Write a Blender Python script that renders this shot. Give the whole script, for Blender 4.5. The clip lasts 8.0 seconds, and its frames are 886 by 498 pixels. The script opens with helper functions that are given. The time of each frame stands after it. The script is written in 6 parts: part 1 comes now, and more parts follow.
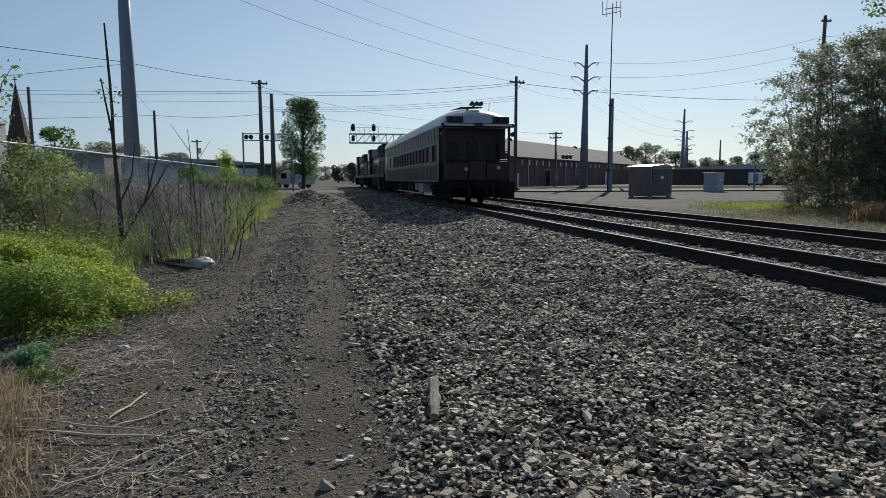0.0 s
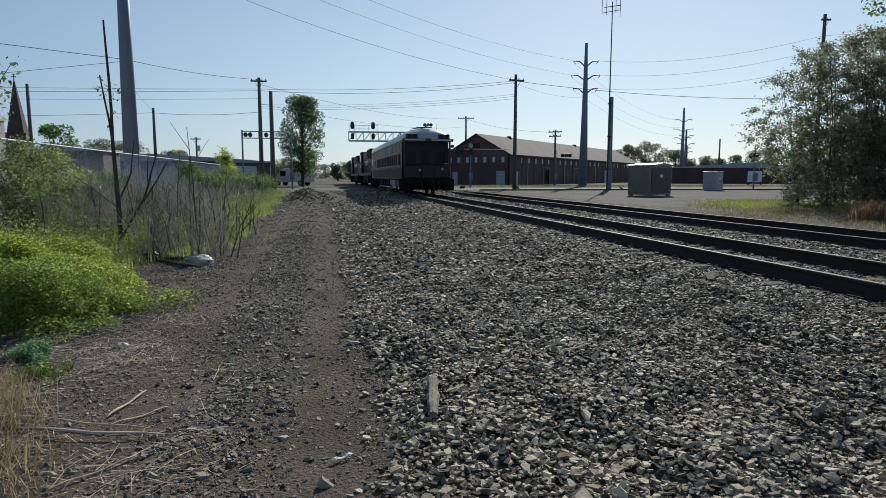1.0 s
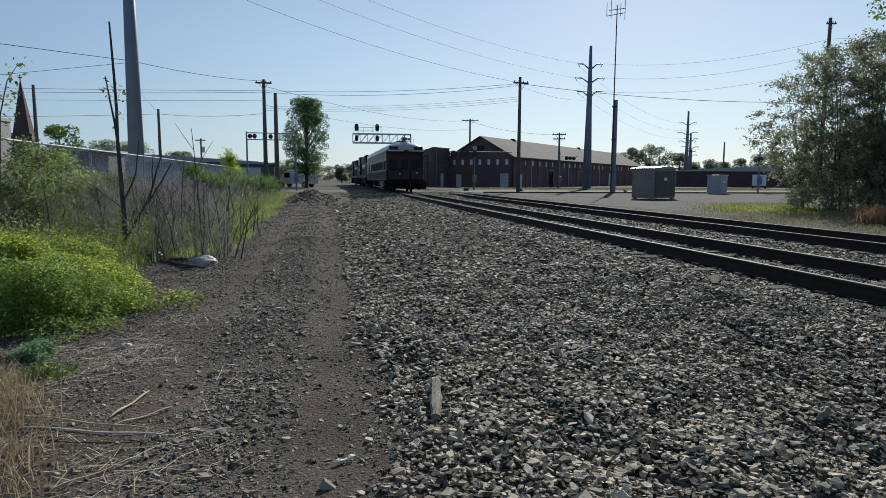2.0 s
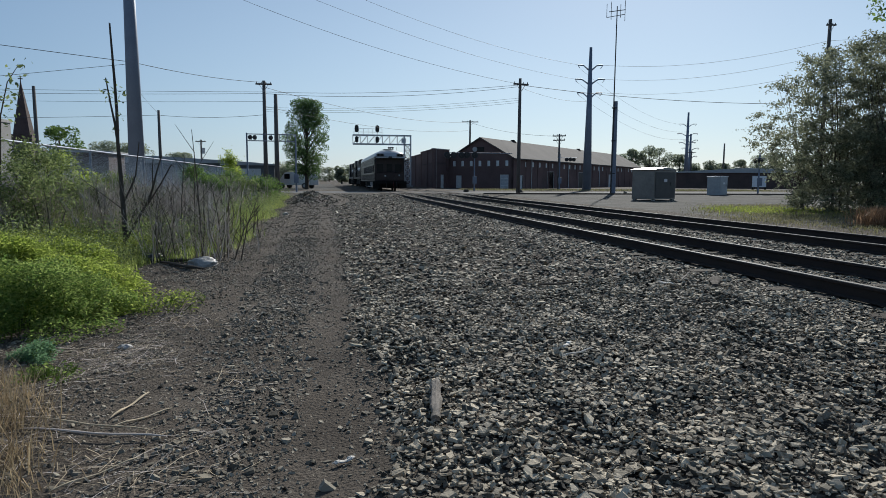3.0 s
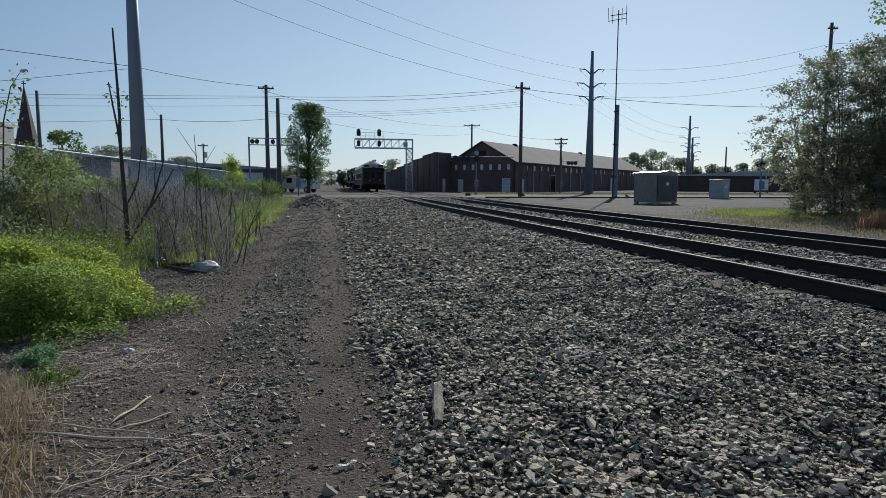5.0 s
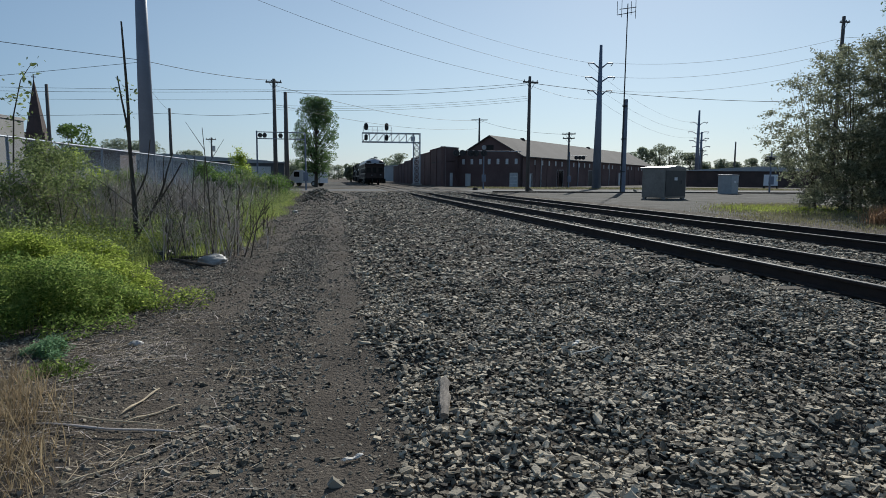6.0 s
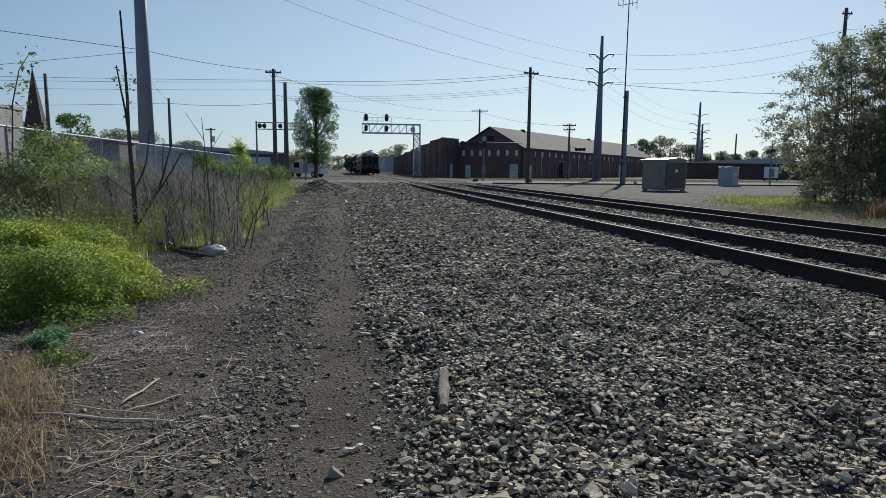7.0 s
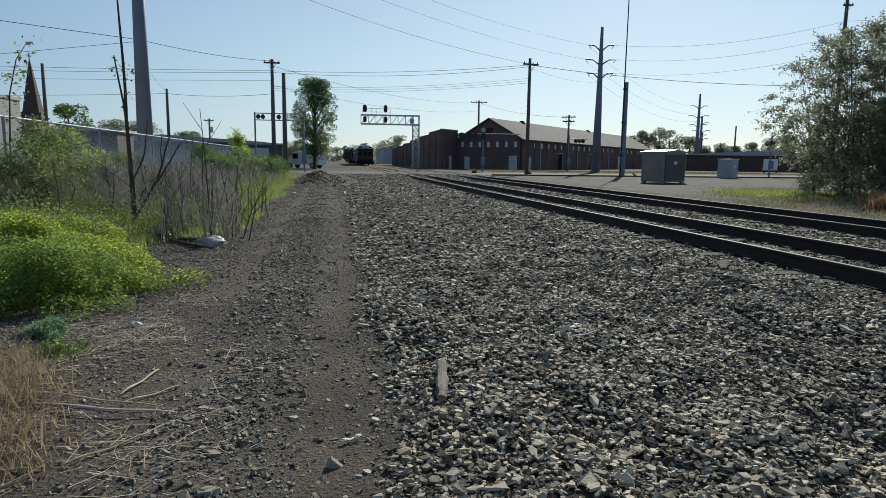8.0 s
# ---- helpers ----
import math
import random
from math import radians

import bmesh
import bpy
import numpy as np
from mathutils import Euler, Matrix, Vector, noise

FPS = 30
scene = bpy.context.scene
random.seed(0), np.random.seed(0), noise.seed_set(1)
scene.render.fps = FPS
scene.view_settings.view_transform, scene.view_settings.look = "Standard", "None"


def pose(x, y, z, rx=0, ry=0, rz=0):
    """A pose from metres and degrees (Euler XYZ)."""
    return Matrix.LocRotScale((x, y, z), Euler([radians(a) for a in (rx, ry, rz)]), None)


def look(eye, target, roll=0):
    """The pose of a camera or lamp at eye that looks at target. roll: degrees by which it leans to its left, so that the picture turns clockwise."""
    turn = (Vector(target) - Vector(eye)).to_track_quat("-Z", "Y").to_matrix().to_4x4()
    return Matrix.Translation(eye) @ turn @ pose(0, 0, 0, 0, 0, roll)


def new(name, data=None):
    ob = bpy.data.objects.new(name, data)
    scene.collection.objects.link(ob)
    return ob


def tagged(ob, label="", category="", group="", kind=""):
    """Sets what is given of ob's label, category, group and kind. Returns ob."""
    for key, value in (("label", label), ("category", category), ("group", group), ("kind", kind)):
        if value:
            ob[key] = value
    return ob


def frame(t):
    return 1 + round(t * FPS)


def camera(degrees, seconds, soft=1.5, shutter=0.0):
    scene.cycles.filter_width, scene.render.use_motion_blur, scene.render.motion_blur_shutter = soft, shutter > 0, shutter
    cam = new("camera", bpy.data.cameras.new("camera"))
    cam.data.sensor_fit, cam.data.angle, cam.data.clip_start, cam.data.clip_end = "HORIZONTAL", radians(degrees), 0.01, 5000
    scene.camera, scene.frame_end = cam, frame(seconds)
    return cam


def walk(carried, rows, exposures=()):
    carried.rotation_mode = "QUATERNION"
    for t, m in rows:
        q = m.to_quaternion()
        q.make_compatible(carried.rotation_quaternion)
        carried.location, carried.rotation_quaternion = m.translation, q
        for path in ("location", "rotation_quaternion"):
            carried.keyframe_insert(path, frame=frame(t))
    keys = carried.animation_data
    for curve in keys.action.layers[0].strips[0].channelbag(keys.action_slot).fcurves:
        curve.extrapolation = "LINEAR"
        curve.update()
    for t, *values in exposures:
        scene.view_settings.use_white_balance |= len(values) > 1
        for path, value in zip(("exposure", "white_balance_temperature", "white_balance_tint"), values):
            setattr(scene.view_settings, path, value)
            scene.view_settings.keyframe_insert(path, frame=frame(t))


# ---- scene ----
cam = camera(70.7, 8.0, soft=0.7)
PATH = (
    (0.0, (0, 0, 1.45, 83.58, 0.02, -0.04)),
    (0.5, (0, 0, 1.45, 83.37, -0.14, -0.92)),
    (1.0, (0, 0, 1.45, 83.41, -0.10, -0.10)),
    (1.5, (0, 0, 1.45, 83.55, -0.32, 0.22)),
    (3.0, (0, 0, 1.45, 83.72, -0.37, 0.25)),
    (3.5, (0, 0, 1.45, 84.44, -0.33, 0.23)),
    (4.0, (0, 0, 1.45, 84.20, -0.54, 0.21)),
    (4.5, (0, 0, 1.45, 84.09, -0.37, 0.21)),
    (6.0, (0, 0, 1.45, 83.54, -0.46, 1.08)),
    (6.5, (0, 0, 1.45, 82.86, -0.57, 1.30)),
    (7.0, (0, 0, 1.45, 82.75, -0.65, 1.08)),
    (7.5, (0, 0, 1.45, 82.10, -0.63, 1.32)),
    (8.0, (0, 0, 1.45, 81.98, -0.78, 0.99)),
)
walk(cam, [(t, pose(*p)) for t, p in PATH],
     exposures=((0.0, 0.0, 6620, 9), (1.0, 0.08, 6620, 9), (1.5, 0.10, 6600, 9), (3.0, 0.0, 6420, 9), (4.5, -0.05, 6370, 9), (6.5, -0.03, 6480, 8), (7.5, 0.12, 6620, 7), (8.0, 0.14, 6680, 6)))

# ---- plan: the railway lies turned 11 degrees left of the world's y axis ----
YAW = 11.0
CA, SA = math.cos(radians(YAW)), math.sin(radians(YAW))
RAIL = 0.313          # top of rail
TRACKS = (6.70, 10.95)  # track centres, metres right of the camera's line
GAUGE = 1.435


def W(n, l, z=0.0):
    """World place of a point n metres right and l metres ahead along the railway."""
    return Vector((n * CA - l * SA, n * SA + l * CA, z))


def smooth(a, b, v):
    u = np.clip((v - a) / (b - a), 0, 1)
    return u * u * (3 - 2 * u)


def height(n, l):
    """Height of the ground at (n, l)."""
    n, l = np.asarray(n, float), np.asarray(l, float)
    z = 0.17 * smooth(3.5, 5.0, n) - 0.07 * smooth(1.5, 3.4, n) + 0.06 * smooth(12.5, 16, n)
    z = z + 0.40 * smooth(-2.0, -7.5, n) * (1 - smooth(44, 52, l))
    rough = (np.sin(n * 5.3 + l * 3.1) + np.sin(l * 6.7 - n * 2.9 + 1.0) + np.sin(n * 2.3 - l * 4.1 + 2.0) + np.sin(n * 8.9 + l * 1.3 + 0.5)) / 4
    z = z + 0.058 * rough * smooth(0.3, 0.9, n) * (1 - smooth(4.7, 5.2, n)) * (1 - smooth(24, 34, l))
    target = 0.262
    near_road = smooth(42, 52, l)
    z = z * (1 - near_road) + target * near_road
    bumps = 0.035 * np.sin(n * 1.7 + 0.6 * l) * np.sin(l * 0.9 - n * 0.5) + 0.02 * np.sin(n * 4.1 - l * 2.3)
    z = z + (0.60 + 0.08 * np.sin(n * 5 + l * 2)) * np.exp(-((n + 0.9) / 1.2) ** 2 - ((l - 43) / 3.5) ** 2)
    calm = np.where(n > 4, 0.15, 1.0) * (1 - near_road)
    return z + bumps * calm - 0.05 * smooth(-0.6, 0.0, n) * (1 - smooth(0.2, 0.9, n)) * (1 - near_road)


# ---- world and sun ----
SUN_EL, SUN_AZ = 29.5, 17.0   # degrees up; degrees right of the y axis
world = bpy.data.worlds.new("sky")
world.use_nodes = True
scene.world = world
wn, wl = world.node_tree.nodes, world.node_tree.links
sky = wn.new("ShaderNodeTexSky")
sky.sky_type, sky.sun_disc = "NISHITA", False
sky.sun_elevation, sky.sun_rotation = radians(SUN_EL), radians(SUN_AZ)
sky.air_density, sky.dust_density, sky.ozone_density, sky.altitude = 1.0, 0.25, 2.6, 100
wn["Background"].inputs["Strength"].default_value = 0.081
haze = wn.new("ShaderNodeMix")   # haze, thickest near the horizon
haze.data_type = "RGBA"
way, up, thin = wn.new("ShaderNodeTexCoord"), wn.new("ShaderNodeSeparateXYZ"), wn.new("ShaderNodeMapRange")
thin.inputs["From Min"].default_value, thin.inputs["From Max"].default_value = 0.0, 0.34
thin.inputs["To Min"].default_value, thin.inputs["To Max"].default_value = 0.62, 0.24
wl.new(way.outputs["Generated"], up.inputs[0])
wl.new(up.outputs["Z"], thin.inputs["Value"])
wl.new(thin.outputs[0], haze.inputs["Factor"])
el, az = radians(SUN_EL), radians(SUN_AZ)
to_sun = Vector((math.sin(az) * math.cos(el), math.cos(az) * math.cos(el), math.sin(el)))
near, spread, tint = wn.new("ShaderNodeVectorMath"), wn.new("ShaderNodeMapRange"), wn.new("ShaderNodeMix")
near.operation, near.inputs[1].default_value = "DOT_PRODUCT", to_sun   # haze is brightest towards the sun
spread.inputs["From Min"].default_value, spread.inputs["From Max"].default_value = 0.45, 0.92
tint.data_type = "RGBA"
tint.inputs["A"].default_value, tint.inputs["B"].default_value = (2.1, 3.9, 6.8, 1), (7.6, 9.5, 11.3, 1)
wl.new(way.outputs["Generated"], near.inputs[0])
wl.new(near.outputs["Value"], spread.inputs["Value"])
wl.new(spread.outputs[0], tint.inputs["Factor"])
wl.new(tint.outputs["Result"], haze.inputs["B"])
wl.new(sky.outputs["Color"], haze.inputs["A"])
wl.new(haze.outputs["Result"], wn["Background"].inputs["Color"])
sun = new("sun", bpy.data.lights.new("sun", "SUN"))
sun.data.energy, sun.data.angle, sun.data.color = 5.0, radians(0.53), (1.0, 0.97, 0.91)
sun.matrix_world = look(to_sun * 100, (0, 0, 0))


# ---- materials ----
def mat(name, dark, light, rough=0.8, metal=0.0, scale=6.0, fine=60.0, bump=0.3, bump_scale=None, island=0.0, obj_var=0.0,
        spec=0.5, clear=0.0, stain=None, stain_amount=0.35, stretch=(1, 1, 1), bump_dist=0.01, low=0.12):
    """Two-tone surface: broad noise and fine grain mix dark and light; optional stain, per-piece variation and relief."""
    m = bpy.data.materials.new(name)
    m.use_nodes = True
    nt = m.node_tree
    nodes, links = nt.nodes, nt.links
    b = nodes["Principled BSDF"]
    tc = nodes.new("ShaderNodeTexCoord")
    mp = nodes.new("ShaderNodeMapping")
    mp.inputs["Scale"].default_value = stretch
    links.new(tc.outputs["Object"], mp.inputs["Vector"])

    def noise_at(s, detail=6.0, r=0.6):
        t = nodes.new("ShaderNodeTexNoise")
        t.inputs["Scale"].default_value, t.inputs["Detail"].default_value, t.inputs["Roughness"].default_value = s, detail, r
        links.new(mp.outputs["Vector"], t.inputs["Vector"])
        return t.outputs["Fac"]

    def math_node(op, x, y):
        k = nodes.new("ShaderNodeMath")
        k.operation = op
        for i, v in enumerate((x, y)):
            if isinstance(v, (int, float)):
                k.inputs[i].default_value = v
            else:
                links.new(v, k.inputs[i])
        return k.outputs[0]

    broad, grain = noise_at(scale), noise_at(fine, 4.0)
    fac = math_node("ADD", math_node("MULTIPLY", broad, 0.6), math_node("MULTIPLY", grain, 0.4))
    if island:
        g = nodes.new("ShaderNodeNewGeometry")
        fac = math_node("ADD", math_node("MULTIPLY", fac, 1 - island), math_node("MULTIPLY", g.outputs["Random Per Island"], island))
    if obj_var:
        o = nodes.new("ShaderNodeObjectInfo")
        fac = math_node("ADD", math_node("MULTIPLY", fac, 1 - obj_var), math_node("MULTIPLY", o.outputs["Random"], obj_var))
    ramp = nodes.new("ShaderNodeValToRGB")
    lo, hi = (low, 0.88) if (island or obj_var) else (0.32, 0.68)
    ramp.color_ramp.elements[0].position, ramp.color_ramp.elements[1].position = lo, hi
    ramp.color_ramp.elements[0].color, ramp.color_ramp.elements[1].color = (*dark, 1), (*light, 1)
    links.new(fac, ramp.inputs["Fac"])
    col = ramp.outputs["Color"]
    if stain:
        s = noise_at(scale * 0.37, 5.0, 0.65)
        sr = nodes.new("ShaderNodeMapRange")
        sr.inputs["From Min"].default_value, sr.inputs["From Max"].default_value = 0.5, 0.68
        sr.inputs["To Max"].default_value = stain_amount
        links.new(s, sr.inputs["Value"])
        mx = nodes.new("ShaderNodeMix")
        mx.data_type = "RGBA"
        links.new(sr.outputs[0], mx.inputs["Factor"])
        links.new(col, mx.inputs["A"])
        mx.inputs["B"].default_value = (*stain, 1)
        col = mx.outputs["Result"]
    links.new(col, b.inputs["Base Color"])
    b.inputs["Roughness"].default_value, b.inputs["Metallic"].default_value = rough, metal
    b.inputs["Specular IOR Level"].default_value = spec
    b.inputs["Coat Weight"].default_value = clear
    if bump:
        bp = nodes.new("ShaderNodeBump")
        bp.inputs["Strength"].default_value, bp.inputs["Distance"].default_value = bump, bump_dist
        links.new(noise_at(bump_scale or fine, 5.0), bp.inputs["Height"])
        links.new(bp.outputs["Normal"], b.inputs["Normal"])
    return m


def leaf_mat(name, dark, light, trans=0.45):
    """Thin leaf: diffuse with light shining through, each leaf of its own tone."""
    m = bpy.data.materials.new(name)
    m.use_nodes = True
    nodes, links = m.node_tree.nodes, m.node_tree.links
    g = nodes.new("ShaderNodeNewGeometry")
    ramp = nodes.new("ShaderNodeValToRGB")
    ramp.color_ramp.elements[0].color, ramp.color_ramp.elements[1].color = (*dark, 1), (*light, 1)
    links.new(g.outputs["Random Per Island"], ramp.inputs["Fac"])
    b = nodes["Principled BSDF"]
    b.inputs["Roughness"].default_value, b.inputs["Specular IOR Level"].default_value = 0.65, 0.15
    links.new(ramp.outputs["Color"], b.inputs["Base Color"])
    t = nodes.new("ShaderNodeBsdfTranslucent")
    links.new(ramp.outputs["Color"], t.inputs["Color"])
    mx = nodes.new("ShaderNodeMixShader")
    mx.inputs[0].default_value = trans
    links.new(b.outputs[0], mx.inputs[1])
    links.new(t.outputs[0], mx.inputs[2])
    links.new(mx.outputs[0], nodes["Material Output"].inputs["Surface"])
    return m


M_SOIL = mat("packed_cinder_soil", (0.042, 0.035, 0.029), (0.155, 0.130, 0.105), 0.95, scale=0.9, fine=45, bump=1.0, bump_scale=38,
             stain=(0.060, 0.043, 0.031), stain_amount=0.65, bump_dist=0.04, spec=0.1)
M_STONE = mat("crushed_ballast_stone", (0.011, 0.0098, 0.0078), (0.66, 0.565, 0.42), 0.8, scale=1.6, fine=90, bump=0.5, island=0.60, spec=0.2, low=0.24,
              stain=(0.075, 0.052, 0.034), stain_amount=0.55)
M_PEBBLE = mat("small_pebbles", (0.066, 0.058, 0.045), (0.36, 0.318, 0.248), 0.9, scale=8, fine=90, bump=0.3, island=0.75, spec=0.15)
M_ROAD = mat("worn_asphalt", (0.07, 0.07, 0.068), (0.14, 0.137, 0.132), 0.9, scale=0.5, fine=25, bump=0.3, stain=(0.04, 0.04, 0.04), spec=0.15)
M_YARD = mat("dusty_gravel_yard", (0.036, 0.034, 0.030), (0.125, 0.116, 0.103), 0.95, scale=0.5, fine=5, bump=0.8, stain=(0.026, 0.029, 0.017), stain_amount=0.65, spec=0.1, bump_dist=0.04)
M_CONC = mat("weathered_concrete", (0.22, 0.21, 0.20), (0.42, 0.41, 0.39), 0.9, scale=2, fine=30)
M_RAILSIDE = mat("rusty_rail_steel", (0.012, 0.009, 0.008), (0.035, 0.024, 0.02), 0.8, metal=0.2, scale=3, fine=40, bump=0.2)
M_RAILTOP = mat("polished_rail_head", (0.06, 0.056, 0.053), (0.11, 0.105, 0.10), 0.75, metal=0.3, scale=2, fine=30, bump=0.05)
M_TIE = mat("weathered_tie_wood", (0.025, 0.02, 0.016), (0.11, 0.093, 0.077), 0.95, scale=3, fine=40, stretch=(1, 8, 8), obj_var=0.4, spec=0.15)
M_GREYWOOD = mat("grey_driftwood", (0.07, 0.06, 0.05), (0.33, 0.29, 0.25), 0.9, scale=8, fine=60, stretch=(6, 1, 6), bump=0.7, spec=0.2)
M_POLE = mat("creosoted_pole_wood", (0.055, 0.05, 0.046), (0.15, 0.138, 0.128), 0.9, scale=3, fine=30, stretch=(4, 4, 0.4))
M_STEELPOLE = mat("galvanised_tower_steel", (0.125, 0.15, 0.195), (0.20, 0.235, 0.295), 0.55, metal=0.2, scale=0.6, fine=12, bump=0.1)
M_GALV = mat("galvanised_truss_steel", (0.36, 0.37, 0.38), (0.58, 0.59, 0.60), 0.5, metal=0.3, scale=2, fine=20, bump=0.1)
M_WIRE = mat("dull_cable", (0.03, 0.03, 0.032), (0.06, 0.06, 0.062), 0.7, scale=1, fine=5, bump=0)
M_BLACK = mat("black_enamel", (0.010, 0.010, 0.011), (0.022, 0.022, 0.023), 0.45, scale=2, fine=30, bump=0.1)
M_COACH = mat("dark_tuscan_red_paint", (0.014, 0.0075, 0.0075), (0.026, 0.013, 0.0125), 0.38, scale=1.2, fine=20, bump=0.03, spec=0.3, clear=0.05)
M_RIB = mat("dull_grey_trim", (0.075, 0.072, 0.073), (0.14, 0.135, 0.137), 0.35, scale=2, fine=20, bump=0.05)
M_COACHROOF = mat("silver_grey_roof_paint", (0.30, 0.31, 0.33), (0.46, 0.47, 0.49), 0.38, metal=0.3, scale=0.8, fine=14, bump=0.08, stain=(0.2, 0.2, 0.2))
M_TRIM = mat("dull_gold_trim", (0.05, 0.042, 0.032), (0.095, 0.08, 0.06), 0.5, metal=0.3, scale=4, fine=30, bump=0.05)
M_UNDER = mat("grimy_underframe", (0.006, 0.0055, 0.005), (0.02, 0.018, 0.015), 0.9, scale=3, fine=30, spec=0.15)
M_GLASS = mat("dark_window_glass", (0.005, 0.006, 0.007), (0.010, 0.011, 0.012), 0.15, scale=1, fine=5, bump=0, spec=0.15)
M_COACHGLASS = mat("sky_lit_coach_glass", (0.010, 0.012, 0.014), (0.022, 0.025, 0.028), 0.06, scale=1, fine=5, bump=0, spec=1.0, clear=1.0)
M_LOCO = mat("black_locomotive_paint", (0.006, 0.006, 0.0065), (0.014, 0.014, 0.0145), 0.5, scale=1.2, fine=16, bump=0.08, stain=(0.03, 0.026, 0.022), spec=0.2)
M_WHITEMARK = mat("white_marking_paint", (0.6, 0.6, 0.6), (0.78, 0.78, 0.77), 0.6, scale=3, fine=30, bump=0.05)
M_BRICK = mat("dark_red_brick", (0.105, 0.066, 0.060), (0.185, 0.12, 0.11), 0.9, scale=0.35, fine=7, bump=0.4, stain=(0.07, 0.052, 0.05), stain_amount=0.5, spec=0.2)
M_ROOF = mat("dusty_brown_roofing", (0.085, 0.075, 0.069), (0.145, 0.13, 0.12), 0.9, scale=0.25, fine=5, bump=0.2, stain=(0.07, 0.06, 0.055), spec=0.15)
M_WHITEDOOR = mat("chalky_white_door", (0.5, 0.5, 0.49), (0.72, 0.72, 0.70), 0.7, scale=2, fine=20, bump=0.1, stain=(0.35, 0.33, 0.3))
M_STONETRIM = mat("pale_sill_stone", (0.28, 0.26, 0.24), (0.45, 0.42, 0.40), 0.9, scale=2, fine=20)
M_CABINET = mat("brushed_aluminium_case", (0.15, 0.142, 0.132), (0.27, 0.257, 0.242), 0.40, metal=0.7, scale=1.0, fine=14, bump=0.08, stain=(0.05, 0.042, 0.035))
M_BARK = mat("grey_brown_bark", (0.035, 0.028, 0.022), (0.10, 0.082, 0.065), 0.95, scale=6, fine=60, stretch=(3, 3, 0.5), bump=0.6)
M_DRYSTEM = mat("dead_weed_stems", (0.13, 0.105, 0.09), (0.78, 0.68, 0.60), 0.9, scale=4, fine=40, island=0.6, bump=0)
M_STRAW = mat("dry_straw", (0.26, 0.20, 0.125), (0.62, 0.51, 0.35), 0.9, scale=4, fine=40, island=0.6, bump=0)
M_PALEWOOD = mat("sun_bleached_wood", (0.42, 0.39, 0.34), (0.72, 0.68, 0.61), 0.85, scale=8, fine=50, stretch=(4, 1, 4), bump=0.4)
M_PLASTIC = mat("dirty_white_plastic", (0.20, 0.19, 0.17), (0.44, 0.42, 0.39), 0.55, scale=6, fine=40, bump=0.6)
M_DARKPLASTIC = mat("black_plastic", (0.012, 0.012, 0.013), (0.03, 0.03, 0.03), 0.4, scale=6, fine=40, bump=0.4)
M_VAN = mat("white_van_paint", (0.62, 0.63, 0.65), (0.75, 0.76, 0.78), 0.35, scale=1, fine=12, bump=0.02)
M_GREYWALL = mat("pale_metal_siding", (0.30, 0.31, 0.31), (0.44, 0.45, 0.45), 0.7, scale=0.3, fine=5, bump=0.1, stain=(0.2, 0.19, 0.17))
M_DARKSIDING = mat("weathered_grey_siding", (0.075, 0.08, 0.085), (0.13, 0.138, 0.145), 0.8, scale=0.3, fine=5, bump=0.1, stain=(0.06, 0.058, 0.055))
M_SLATE = mat("spire_slate", (0.05, 0.032, 0.028), (0.11, 0.07, 0.06), 0.8, scale=0.6, fine=8)
M_YELLOW = mat("faded_yellow_sign_paint", (0.5, 0.36, 0.04), (0.65, 0.48, 0.06), 0.6, scale=4, fine=30, bump=0.05)
M_RED = mat("red_hose_rubber", (0.07, 0.012, 0.012), (0.12, 0.02, 0.018), 0.6, scale=4, fine=30, bump=0.05)
M_AMBER = mat("dark_signal_lens", (0.04, 0.01, 0.008), (0.08, 0.02, 0.015), 0.2, scale=4, fine=30, bump=0)
M_LEAF_BUSH = leaf_mat("dull_olive_leaves", (0.085, 0.125, 0.045), (0.27, 0.32, 0.135), 0.55)
M_LEAF_TREE = leaf_mat("mid_green_leaves", (0.065, 0.125, 0.03), (0.20, 0.295, 0.09), 0.5)
M_LEAF_TALL = leaf_mat("cool_green_leaves", (0.06, 0.115, 0.042), (0.20, 0.30, 0.12), 0.5)
M_LEAF_LIGHT = leaf_mat("fresh_yellow_green_leaves", (0.16, 0.24, 0.032), (0.44, 0.51, 0.12), 0.68)
M_LEAF_BLUE = leaf_mat("blue_green_leaves", (0.09, 0.19, 0.09), (0.25, 0.40, 0.22), 0.6)
M_LEAF_DEEP = leaf_mat("deep_green_leaves", (0.085, 0.165, 0.034), (0.32, 0.40, 0.115), 0.64)
M_GRASS = leaf_mat("fresh_grass", (0.14, 0.20, 0.028), (0.40, 0.46, 0.10), 0.66)
M_GRASSDULL = leaf_mat("mixed_dull_grass", (0.13, 0.195, 0.040), (0.40, 0.44, 0.155), 0.64)
# distance haze is mixed into this leaf colour: paler and greyer
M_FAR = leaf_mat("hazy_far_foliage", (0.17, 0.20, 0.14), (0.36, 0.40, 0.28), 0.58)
M_RUSTGRASS = leaf_mat("rust_brown_dry_grass", (0.22, 0.125, 0.07), (0.44, 0.28, 0.17), 0.5)
M_LEAF_THICKET = leaf_mat("dusty_olive_leaves", (0.105, 0.125, 0.078), (0.32, 0.335, 0.225), 0.55)
M_TUFT = leaf_mat("russet_dry_grass", (0.17, 0.122, 0.07), (0.48, 0.38, 0.235), 0.5)
M_GRASSDRY = leaf_mat("parched_grass", (0.12, 0.122, 0.056), (0.29, 0.265, 0.15), 0.45)
# the wires' backlit glint is put into this very pale base colour
M_NETTING = mat("zinc_coated_wire", (0.62, 0.65, 0.68), (0.78, 0.80, 0.82), 0.45, metal=0.15, scale=2, fine=20, bump=0)
